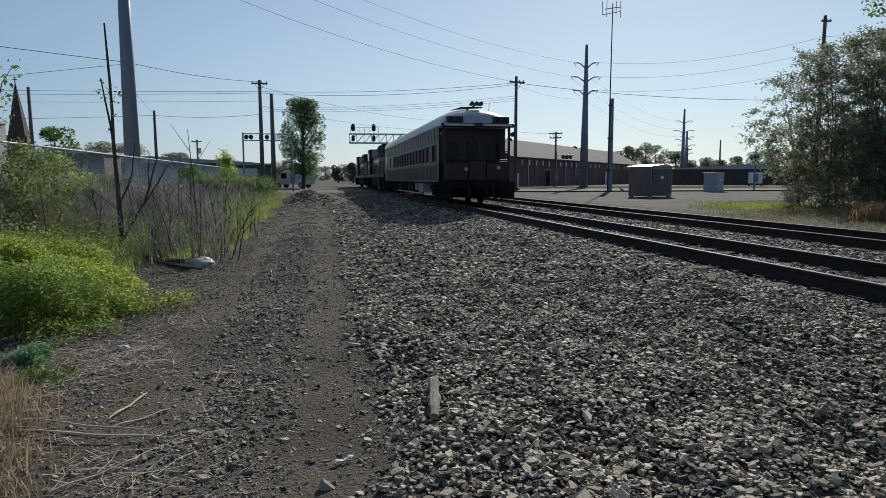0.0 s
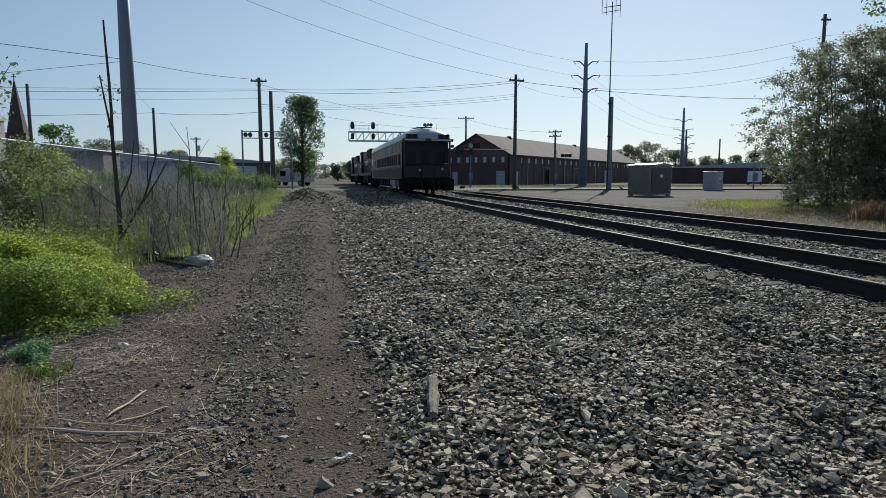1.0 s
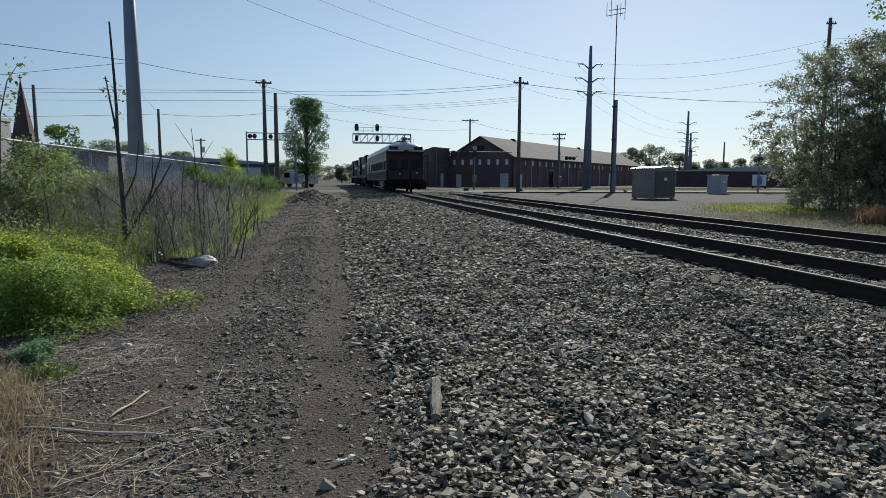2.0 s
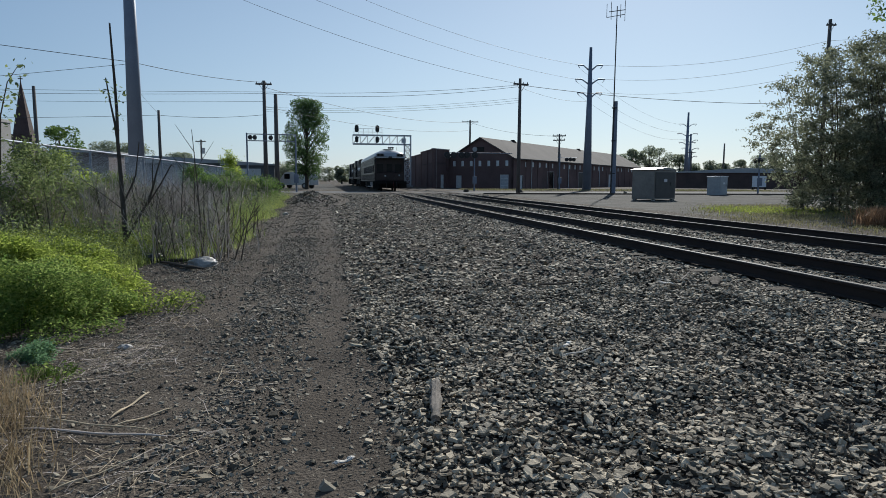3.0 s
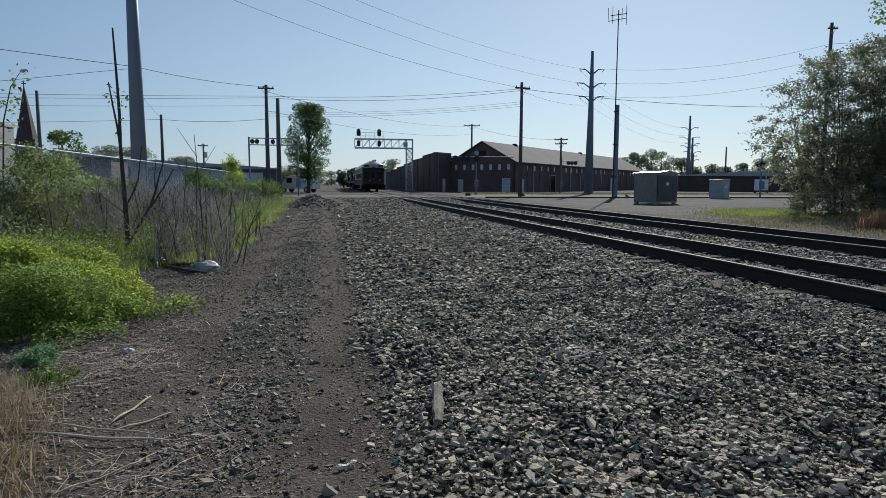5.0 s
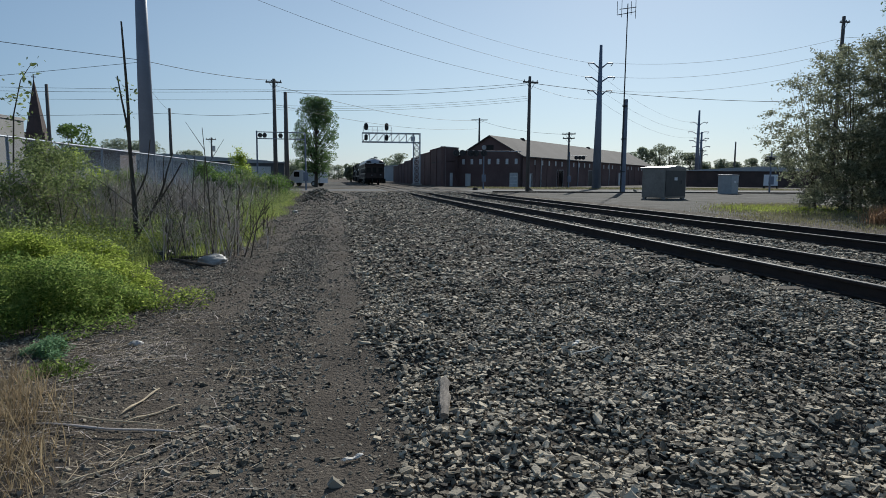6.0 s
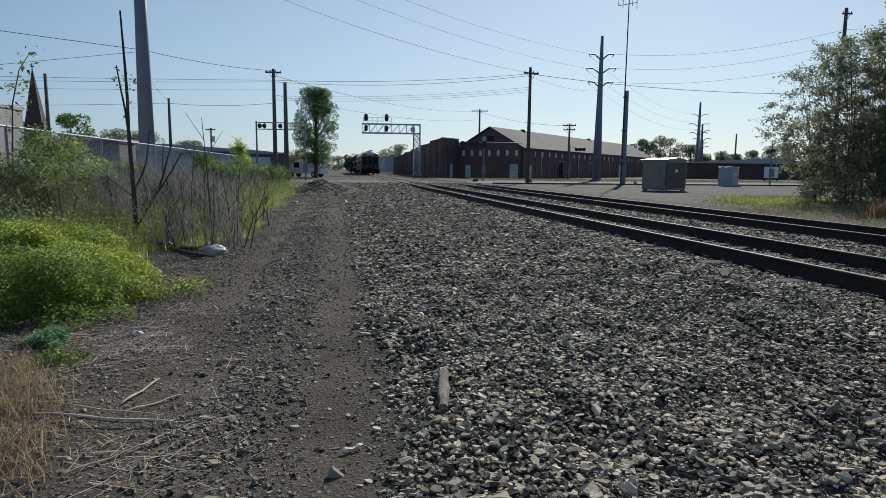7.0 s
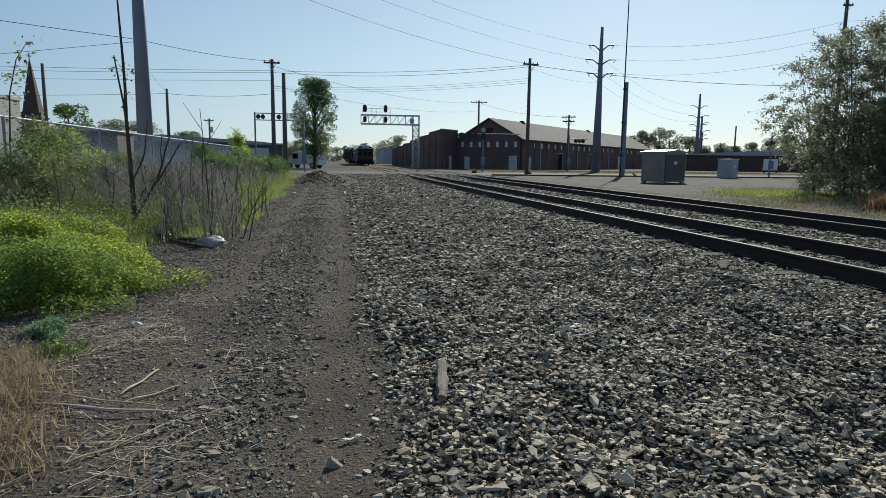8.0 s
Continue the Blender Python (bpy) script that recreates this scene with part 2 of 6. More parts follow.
M_LOT = mat("pale_gravel_lot", (0.16, 0.15, 0.14), (0.34, 0.33, 0.31), 0.95, scale=0.4, fine=6, bump=0.4, stain=(0.09, 0.085, 0.07), spec=0.1)
# darkened to give the cabinet's door face its shade
M_CABDOOR = mat("dark_bronze_door_paint", (0.022, 0.021, 0.020), (0.05, 0.048, 0.046), 0.45, scale=2, fine=14, bump=0.08)
M_PALEWALL = mat("grey_beige_render", (0.20, 0.195, 0.185), (0.30, 0.29, 0.275), 0.85, scale=0.4, fine=6, bump=0.1, stain=(0.22, 0.2, 0.18))


# ---- mesh helpers ----
def finish(ob, material):
    for m in (material if isinstance(material, (list, tuple)) else [material]):
        ob.data.materials.append(m)
    return ob


def part(name, bm, material, parent=None, label="", smooth_shade=False):
    """One mesh object from a bmesh, under its thing when there is one."""
    me = bpy.data.meshes.new(name)
    bmesh.ops.recalc_face_normals(bm, faces=bm.faces)
    if smooth_shade:
        for f in bm.faces:
            f.smooth = True
    bm.to_mesh(me)
    bm.free()
    ob = finish(new(name, me), material)
    if parent is not None:
        ob.parent = parent
    if label:
        tagged(ob, label)
    return ob


def thing(name, label, category, m=None, group="", kind=""):
    ob = new(name)
    ob.empty_display_size = 0.2
    if m is not None:
        ob.matrix_world = m
    return tagged(ob, label, category, group, kind)


def raw(name, verts, faces, material, parent=None, smooth_shade=False):
    """One mesh object from arrays: verts (N, 3), faces (M, 3 or 4)."""
    verts, faces = np.asarray(verts, np.float32), np.asarray(faces, np.int32)
    me = bpy.data.meshes.new(name)
    k = faces.shape[1]
    me.vertices.add(len(verts))
    me.vertices.foreach_set("co", verts.ravel())
    me.loops.add(faces.size)
    me.loops.foreach_set("vertex_index", faces.ravel())
    me.polygons.add(len(faces))
    me.polygons.foreach_set("loop_start", np.arange(len(faces), dtype=np.int32) * k)
    me.polygons.foreach_set("use_smooth", np.full(len(faces), smooth_shade, bool))
    me.update(calc_edges=True)
    me.validate()
    ob = finish(new(name, me), material)
    if parent is not None:
        ob.parent = parent
    return ob


def box(bm, x0, x1, y0, y1, z0, z1, bevel=0.0):
    m = Matrix.Translation(((x0 + x1) / 2, (y0 + y1) / 2, (z0 + z1) / 2)) @ Matrix.Diagonal((abs(x1 - x0), abs(y1 - y0), abs(z1 - z0), 1))
    vs = bmesh.ops.create_cube(bm, size=1.0, matrix=m)["verts"]
    if bevel:
        es = {e for v in vs for e in v.link_edges}
        bmesh.ops.bevel(bm, geom=list(es), offset=bevel, segments=2, affect="EDGES", profile=0.5)
    return bm


def tube(bm, p, q, r0, r1=None, seg=8):
    """A round bar from p to q, tapered."""
    p, q = Vector(p), Vector(q)
    r1 = r0 if r1 is None else r1
    d = q - p
    m = Matrix.Translation((p + q) / 2) @ d.to_track_quat("Z", "Y").to_matrix().to_4x4()
    bmesh.ops.create_cone(bm, cap_ends=True, segments=seg, radius1=r0, radius2=max(r1, 0.0005), depth=d.length, matrix=m)
    return bm


def B():
    return bmesh.new()


def boxed(*a, **k):
    return box(bmesh.new(), *a, **k)


def tubed(*a, **k):
    return tube(bmesh.new(), *a, **k)


def loft(bm, rings, close=True):
    """Skin over rings of equal count."""
    rows = [[bm.verts.new(v) for v in r] for r in rings]
    k = len(rows[0])
    for a, b in zip(rows, rows[1:]):
        for i in range(k if close else k - 1):
            bm.faces.new((a[i], a[(i + 1) % k], b[(i + 1) % k], b[i]))
    if close:
        bm.faces.new(rows[0][::-1])
        bm.faces.new(rows[-1])
    return bm


rng = np.random.default_rng(7)


def leaves(points, size, rs=rng, flat=0.3, aspect=0.45):
    """Leaf blades (folded diamonds) at the points: verts and quads."""
    n = len(points)
    a = rs.normal(size=(n, 3))
    a[:, 2] *= flat
    a /= np.linalg.norm(a, axis=1)[:, None]
    b = np.cross(a, rs.normal(size=(n, 3)) * (0.6, 0.6, 1) + (0, 0, 0.6))
    b /= np.linalg.norm(b, axis=1)[:, None]
    s = (size * rs.uniform(0.6, 1.4, n))[:, None]
    v = np.stack([points - a * s * 0.5, points + b * s * aspect * 0.5, points + a * s * 0.5, points - b * s * aspect * 0.5], 1)
    return v.reshape(-1, 3), np.arange(4 * n).reshape(-1, 4)


def stems(base, tip, r, sway=0.08, rs=rng):
    """Thin three-sided stems with one bend: verts and quads."""
    n = len(base)
    mid = (base + tip) / 2 + rs.normal(size=(n, 3)) * sway * np.linalg.norm(tip - base, axis=1)[:, None]
    ang = np.array([0, 2.1, 4.2])
    ring = np.stack([np.cos(ang), np.sin(ang), 0 * ang], 1)
    r = np.broadcast_to(np.asarray(r, float), (n,))[:, None, None]
    v = np.concatenate([base[:, None] + ring * r, mid[:, None] + ring * r * 0.75, tip[:, None] + ring * r * 0.3], 1)
    f = []
    for k in (0, 3):
        for i in range(3):
            f.append((k + i, k + (i + 1) % 3, k + 3 + (i + 1) % 3, k + 3 + i))
    f = np.array(f)[None] + (np.arange(n) * 9)[:, None, None]
    return v.reshape(-1, 3), f.reshape(-1, 4)


def join(*sets):
    vs, fs, k = [], [], 0
    for v, f in sets:
        vs.append(v)
        fs.append(f + k)
        k += len(v)
    return np.concatenate(vs), np.concatenate(fs)


def blades(base, h, width, lean=0.35, rs=rng):
    """Grass blades, each a bent strip of two quads: verts and quads."""
    n = len(base)
    a = rs.uniform(0, 6.283, n)
    side = np.stack([np.cos(a), np.sin(a), 0 * a], 1)
    out = np.stack([-np.sin(a), np.cos(a), 0 * a], 1)
    h = (np.asarray(h) * rs.uniform(0.5, 1.3, n))[:, None]
    k = (lean * rs.uniform(0.2, 1.6, n))[:, None]
    w = width * 0.5
    mid = base + np.array([0, 0, 0.6]) * h + out * h * k * 0.35
    tip = base + np.array([0, 0, 0.95]) * h + out * h * k
    v = np.stack([base - side * w, base + side * w, mid + side * w * 0.8, mid - side * w * 0.8, tip + side * w * 0.15, tip - side * w * 0.15], 1)
    f = np.array([(0, 1, 2, 3), (3, 2, 4, 5)])[None] + (np.arange(n) * 6)[:, None, None]
    return v.reshape(-1, 3), f.reshape(-1, 4)


def on_ground(n, l, dz=0.0):
    """World points on the ground for arrays of n and l."""
    z = height(n, l) + dz
    return np.stack([n * CA - l * SA, n * SA + l * CA, z], 1)


# ---- ground ----
def ground_sheet():
    ns = np.concatenate([[-3000, -1200, -400, -150, -70, -40, -25, -16], np.arange(-12, 0, 0.25), np.arange(0, 5.4, 0.1), np.arange(5.5, 16.01, 0.25), [18, 21, 25, 30, 38, 50, 70, 110, 200, 500, 1200, 3000]])
    ls = np.concatenate([[-3000, -900, -250, -80, -30, -12, -5, -2], np.arange(0, 14, 0.1), np.arange(14, 24, 0.25), np.arange(24, 60, 0.75), [62, 66, 70, 75, 82, 90, 100, 115, 140, 180, 250, 400, 800, 1600, 3500]])
    n, l = np.meshgrid(ns, ls)
    v = on_ground(n.ravel(), l.ravel())
    w = len(ns)
    i = (np.arange(len(ls) - 1)[:, None] * w + np.arange(w - 1)[None]).ravel()
    ob = raw("ground", v, np.stack([i, i + 1, i + w + 1, i + w], 1), M_SOIL, smooth_shade=True)
    return tagged(ob, "dark packed cinder soil beside the railway", "ground", kind="structure")


def patch(name, n0, n1, l0, l1, z, material, label, category, step=2.0, follow=True):
    """A thin sheet laid just over the ground."""
    ns, ls = np.arange(n0, n1 + 0.01, step), np.arange(l0, l1 + 0.01, step)
    n, l = np.meshgrid(ns, ls)
    edge = (np.minimum(np.minimum(n - n0, n1 - n), np.minimum(l - l0, l1 - l)) <= 0).ravel()
    v = on_ground(n.ravel(), l.ravel(), z) if follow else np.stack([n.ravel() * CA - l.ravel() * SA, n.ravel() * SA + l.ravel() * CA, np.full(n.size, z)], 1)
    v[edge, 2] -= z + 0.06 if follow else 0.12
    w = len(ns)
    i = (np.arange(len(ls) - 1)[:, None] * w + np.arange(w - 1)[None]).ravel()
    ob = raw(name, v, np.stack([i, i + 1, i + w + 1, i + w], 1), material, smooth_shade=True)
    return tagged(ob, label, category, kind="structure")


ground_sheet()
patch("pavement", 13.2, 95.2, 8, 52.5, 0.015, M_YARD, "dusty grey gravel yard beyond the tracks", "yard")
patch("pavement", -60, -7.9, 8, 52, 0.03, M_LOT, "pale gravel lot behind the chain-link fence", "yard")
patch("pavement", -70, 3.6, 69.6, 169.6, 0.02, M_YARD, "dusty dark ground beyond the crossing road", "yard")
patch("road", -80, 120, 53, 69, 0.285, M_ROAD, "worn pale asphalt road crossing the railway", "road", step=4.0, follow=False)
patch("pavement", 14, 120, 69.5, 89.5, 0.02, M_YARD, "dusty verge before the brick hall", "yard")


# ---- railway ----
def rail_mesh(l0, l1):
    prof = [(-0.07, 0), (0.07, 0), (0.07, 0.012), (0.012, 0.03), (0.010, 0.125), (0.036, 0.142), (0.037, 0.172), (0.030, 0.180),
            (-0.030, 0.180), (-0.037, 0.172), (-0.036, 0.142), (-0.010, 0.125), (-0.012, 0.03), (-0.07, 0.012)]
    bm = B()
    loft(bm, [[(x, y, z) for x, z in prof] for y in (l0, l1)])
    bm.normal_update()
    for f in bm.faces:
        if min(v.co.z for v in f.verts) > 0.171:
            f.material_index = 1
    return bm


def railway(n, group):
    t = thing("railway_track", "dark rusty rails with polished heads on worn wooden sleepers", "track", Matrix.Translation(W(n, 0, RAIL - 0.18)) @ pose(0, 0, 0, 0, 0, YAW), group, "structure")
    for s in (-1, 1):
        r = part("rail", rail_mesh(-40, 420), [M_RAILSIDE, M_RAILTOP], t)
        r.location = (s * (GAUGE / 2 + 0.037), 0, 0)
    bm = boxed(-1.3, 1.3, -0.115, 0.115, -0.17, -0.002, bevel=0.012)
    first = part("sleeper", bm, M_TIE, t)
    first.location = (0, 1.0, 0)
    r = random.Random(3)
    for i in range(1, 130):
        s = new("sleeper", first.data)
        s.parent = t
        s.location = (r.uniform(-0.06, 0.06), 1.0 + 0.53 * i, r.uniform(-0.02, 0.0))
        s.rotation_euler = (0, 0, r.uniform(-0.02, 0.02))
    return t


for k in TRACKS:
    railway(k, "pair of railway tracks")


# ---- gravel ----
ICO_V = np.array([(0, 0.5257, 0.8507), (0, -0.5257, 0.8507), (0, 0.5257, -0.8507), (0, -0.5257, -0.8507), (0.5257, 0.8507, 0), (-0.5257, 0.8507, 0),
                  (0.5257, -0.8507, 0), (-0.5257, -0.8507, 0), (0.8507, 0, 0.5257), (-0.8507, 0, 0.5257), (0.8507, 0, -0.5257), (-0.8507, 0, -0.5257)])
ICO_F = np.array([(0, 1, 8), (0, 8, 4), (0, 4, 5), (0, 5, 9), (0, 9, 1), (1, 6, 8), (8, 6, 10), (8, 10, 4), (4, 10, 2), (4, 2, 5),
                  (5, 2, 11), (5, 11, 9), (9, 11, 7), (9, 7, 1), (1, 7, 6), (3, 6, 7), (3, 7, 11), (3, 11, 2), (3, 2, 10), (3, 10, 6)])


SLAB_F = np.array([(0, 1, 2), (0, 2, 3), (0, 3, 4)] + [t for i in range(5) for t in ((i, 5 + i, 5 + (i + 1) % 5), (i, 5 + (i + 1) % 5, (i + 1) % 5))])


def turned(v, rs, tilt):
    n = len(v)
    q = rs.normal(size=(n, 4)) * (1.0, tilt, tilt, 1.0)
    q /= np.linalg.norm(q, axis=1)[:, None]
    w, x, y, z = q.T
    R = np.stack([1 - 2 * (y * y + z * z), 2 * (x * y - z * w), 2 * (x * z + y * w), 2 * (x * y + z * w), 1 - 2 * (x * x + z * z), 2 * (y * z - x * w),
                  2 * (x * z - y * w), 2 * (y * z + x * w), 1 - 2 * (x * x + y * y)], 1).reshape(-1, 3, 3)
    return np.einsum("nij,nkj->nki", R, v)


def slabs(points, size, thick=0.26, rs=rng, tilt=0.22):
    """Flat-topped broken stones with five uneven sides: verts and triangles."""
    n = len(points)
    a = (np.arange(5) * 1.2566)[None] + rs.uniform(-0.45, 0.45, (n, 5))
    r = rs.uniform(0.72, 1.12, (n, 5))
    x, y = np.cos(a) * r * rs.uniform(0.75, 1.3, (n, 1)), np.sin(a) * r * rs.uniform(0.65, 1.0, (n, 1))
    h = thick * rs.uniform(0.5, 1.3, (n, 1))
    k = rs.uniform(1.0, 1.25, (n, 5))
    top = np.stack([x, y, h + rs.normal(0, 0.10, (n, 5))], 2)
    low = np.stack([x * k, y * k, -h * rs.uniform(0.4, 1.2, (n, 5))], 2)
    v = turned(np.concatenate([top, low], 1), rs, tilt) * (size * np.clip(rs.lognormal(0, 0.30, n), 0.5, 1.7))[:, None, None] * 0.5 + points[:, None]
    f = SLAB_F[None] + (np.arange(n) * 10)[:, None, None]
    return v.reshape(-1, 3), f.reshape(-1, 3)


def stones(points, size, flat=0.34, rs=rng):
    """Rough lumps: verts and triangles."""
    n = len(points)
    v = ICO_V[None] * rs.uniform(0.75, 1.3, (n, 12, 1))
    for cut in range(5):   # broken faces
        d = rs.normal(size=(n, 1, 3))
        d /= np.linalg.norm(d, axis=2)[..., None]
        over = np.maximum((v * d).sum(2) - rs.uniform(0.25, 0.7, (n, 1)), 0)
        v = v - over[..., None] * d
    v = v * np.stack([rs.uniform(0.8, 1.5, n), rs.uniform(0.6, 1.0, n), rs.uniform(0.6, 1.1, n) * flat], 1)[:, None]
    v = turned(v, rs, 0.28) * (size * rs.lognormal(0, 0.28, n))[:, None, None] * 0.5 + points[:, None]
    f = ICO_F[None] + (np.arange(n) * 12)[:, None, None]
    return v.reshape(-1, 3), f.reshape(-1, 3)


def path_edge(l):
    """Where the beaten path gives way to loose ballast."""
    return 0.34 + 0.07 * np.sin(l * 1.7 + 0.6) + 0.05 * np.sin(l * 4.3) + 0.006 * l + 1.2 * np.exp(-((l - 43) / 6) ** 2)


def scatter(n0, n1, l0, l1, count, rs=rng):
    return rs.uniform(n0, n1, count), rs.uniform(l0, l1, count)


def clear_of_rails(n):
    keep = np.ones(len(n), bool)
    for c in TRACKS:
        for s in (-1, 1):
            keep &= np.abs(n - (c + s * 0.755)) > 0.11
    return keep


def ballast():
    sets = []
    bands = ((-0.3, 7.4, 1.4, 8.5, 126000, 0.040), (-0.3, 14.0, 8.5, 22, 72000, 0.063), (-0.6, 14, 22, 52, 40000, 0.088),
             (-0.3, 14, -12, 1.4, 16000, 0.09), (2, 14, 1.4, 11, 20000, 0.070))
    for n0, n1, l0, l1, count, size in bands:
        n, l = scatter(n0, n1, l0, l1, count)
        near_set = size == 0.040
        far_side = size == 0.070
        edge = path_edge(l) - np.abs(rng.normal(0, 0.11, len(n))) ** 1.3 + 0.03
        keep = clear_of_rails(n) & (n > edge) & (n < 12.9 + rng.normal(0, 0.3, len(n)))
        if near_set:
            keep &= n < 1.6 + 1.12 * l
        if far_side:
            keep &= n > 1.2 + 1.12 * l
        n, l = n[keep], l[keep]
        sets.append(slabs(on_ground(n, l, rng.uniform(-0.020, 0.026, len(n))), size * rng.choice([0.6, 1.0, 1.35], len(n), p=[0.38, 0.42, 0.2]), 0.21 if l1 < 9 else 0.17, tilt=0.15 if l1 < 9 else 0.11))
    v, f = join(*sets)
    tagged(raw("ballast_gravel", v, f, M_STONE), "loose grey-brown crushed ballast stone", "gravel", kind="stuff")


def path_pebbles():
    sets = []
    for l0, l1, count, size in ((-12, 1.4, 6000, 0.03), (1.4, 7, 17000, 0.015), (1.4, 7, 6500, 0.026), (7, 16, 16000, 0.027), (16, 45, 9000, 0.048)):
        n, l = scatter(-3.4, 0.7, l0, l1, count)
        bare = np.exp(-((n - 0.08 - 0.1 * np.sin(l * 1.1)) / 0.20) ** 2) + 0.8 * np.exp(-((n + 1.15) / 0.25) ** 2)   # two worn wheel tracks
        keep = (n < path_edge(l) + 0.1) & (rng.uniform(0, 1, count) > 0.85 * bare)
        n, l = n[keep], l[keep]
        sets.append(slabs(on_ground(n, l, 0.001), size, 0.42))
    n, l = scatter(-1.0, 0.1, 1.5, 16, 2600)
    keep = rng.uniform(0, 1, len(n)) > 0.8 * np.exp(-((n - 0.05) / 0.2) ** 2)
    n, l = n[keep], l[keep]
    sets.append(slabs(on_ground(n, l, 0.003), rng.uniform(0.02, 0.055, len(n)), 0.3))
    v, f = join(*sets)
    tagged(raw("path_pebbles", v, f, M_PEBBLE), "small pebbles and grit on the beaten path", "gravel", kind="stuff")


ballast()
path_pebbles()


# ---- train ----
def wheelset(parent, y):
    """An axle with its two wheels, one part that turns about its axle."""
    bm = B()
    tube(bm, (-0.95, 0, 0), (0.95, 0, 0), 0.08, seg=10)
    for s in (-1, 1):
        x = s * 0.755
        tube(bm, (x - 0.065, 0, 0), (x + 0.065, 0, 0), 0.46, seg=24)
        tube(bm, (x - s * 0.095, 0, 0), (x - s * 0.06, 0, 0), 0.49, seg=24)
        tube(bm, (x + s * 0.05, 0, 0), (x + s * 0.10, 0, 0), 0.16, seg=10)
        for a in range(6):
            c, d = math.cos(a * 1.047), math.sin(a * 1.047)
            tube(bm, (x + s * 0.066, 0.30 * c, 0.30 * d), (x + s * 0.075, 0.30 * c, 0.30 * d), 0.05, seg=6)
    w = part("wheelset", bm, M_UNDER, parent)
    w.location = (0, y, 0.46)
    return w


def bogie(parent, y, axles):
    bm = B()
    half = axles[-1] + 0.75
    for s in (-1, 1):
        x = s * 1.02
        box(bm, x - 0.08, x + 0.08, -half, half, 0.62, 0.82, 0.03)
        for a in axles:
            box(bm, x - 0.11, x + 0.11, a - 0.2, a + 0.2, 0.32, 0.66, 0.04)
        for a in (-0.6, 0.6):
            tube(bm, (x, a, 0.3), (x, a, 0.66), 0.11, seg=8)
        box(bm, x - 0.06, x + 0.06, -0.8, 0.8, 0.24, 0.34, 0.02)
    box(bm, -1.0, 1.0, -0.25, 0.25, 0.6, 0.95, 0.03)
    b = part("bogie", bm, M_UNDER, parent)
    b.location = (0, y, 0)
    return b, [wheelset(b, a) for a in axles]


def roof_profile(top=4.22, eave=3.46, half=1.50, drop=0.0):
    pts = []
    for i in range(17):
        a = math.pi * i / 16
        pts.append((half * math.cos(a), eave + (top - drop - eave) * math.sin(a) ** 0.75))
    return pts


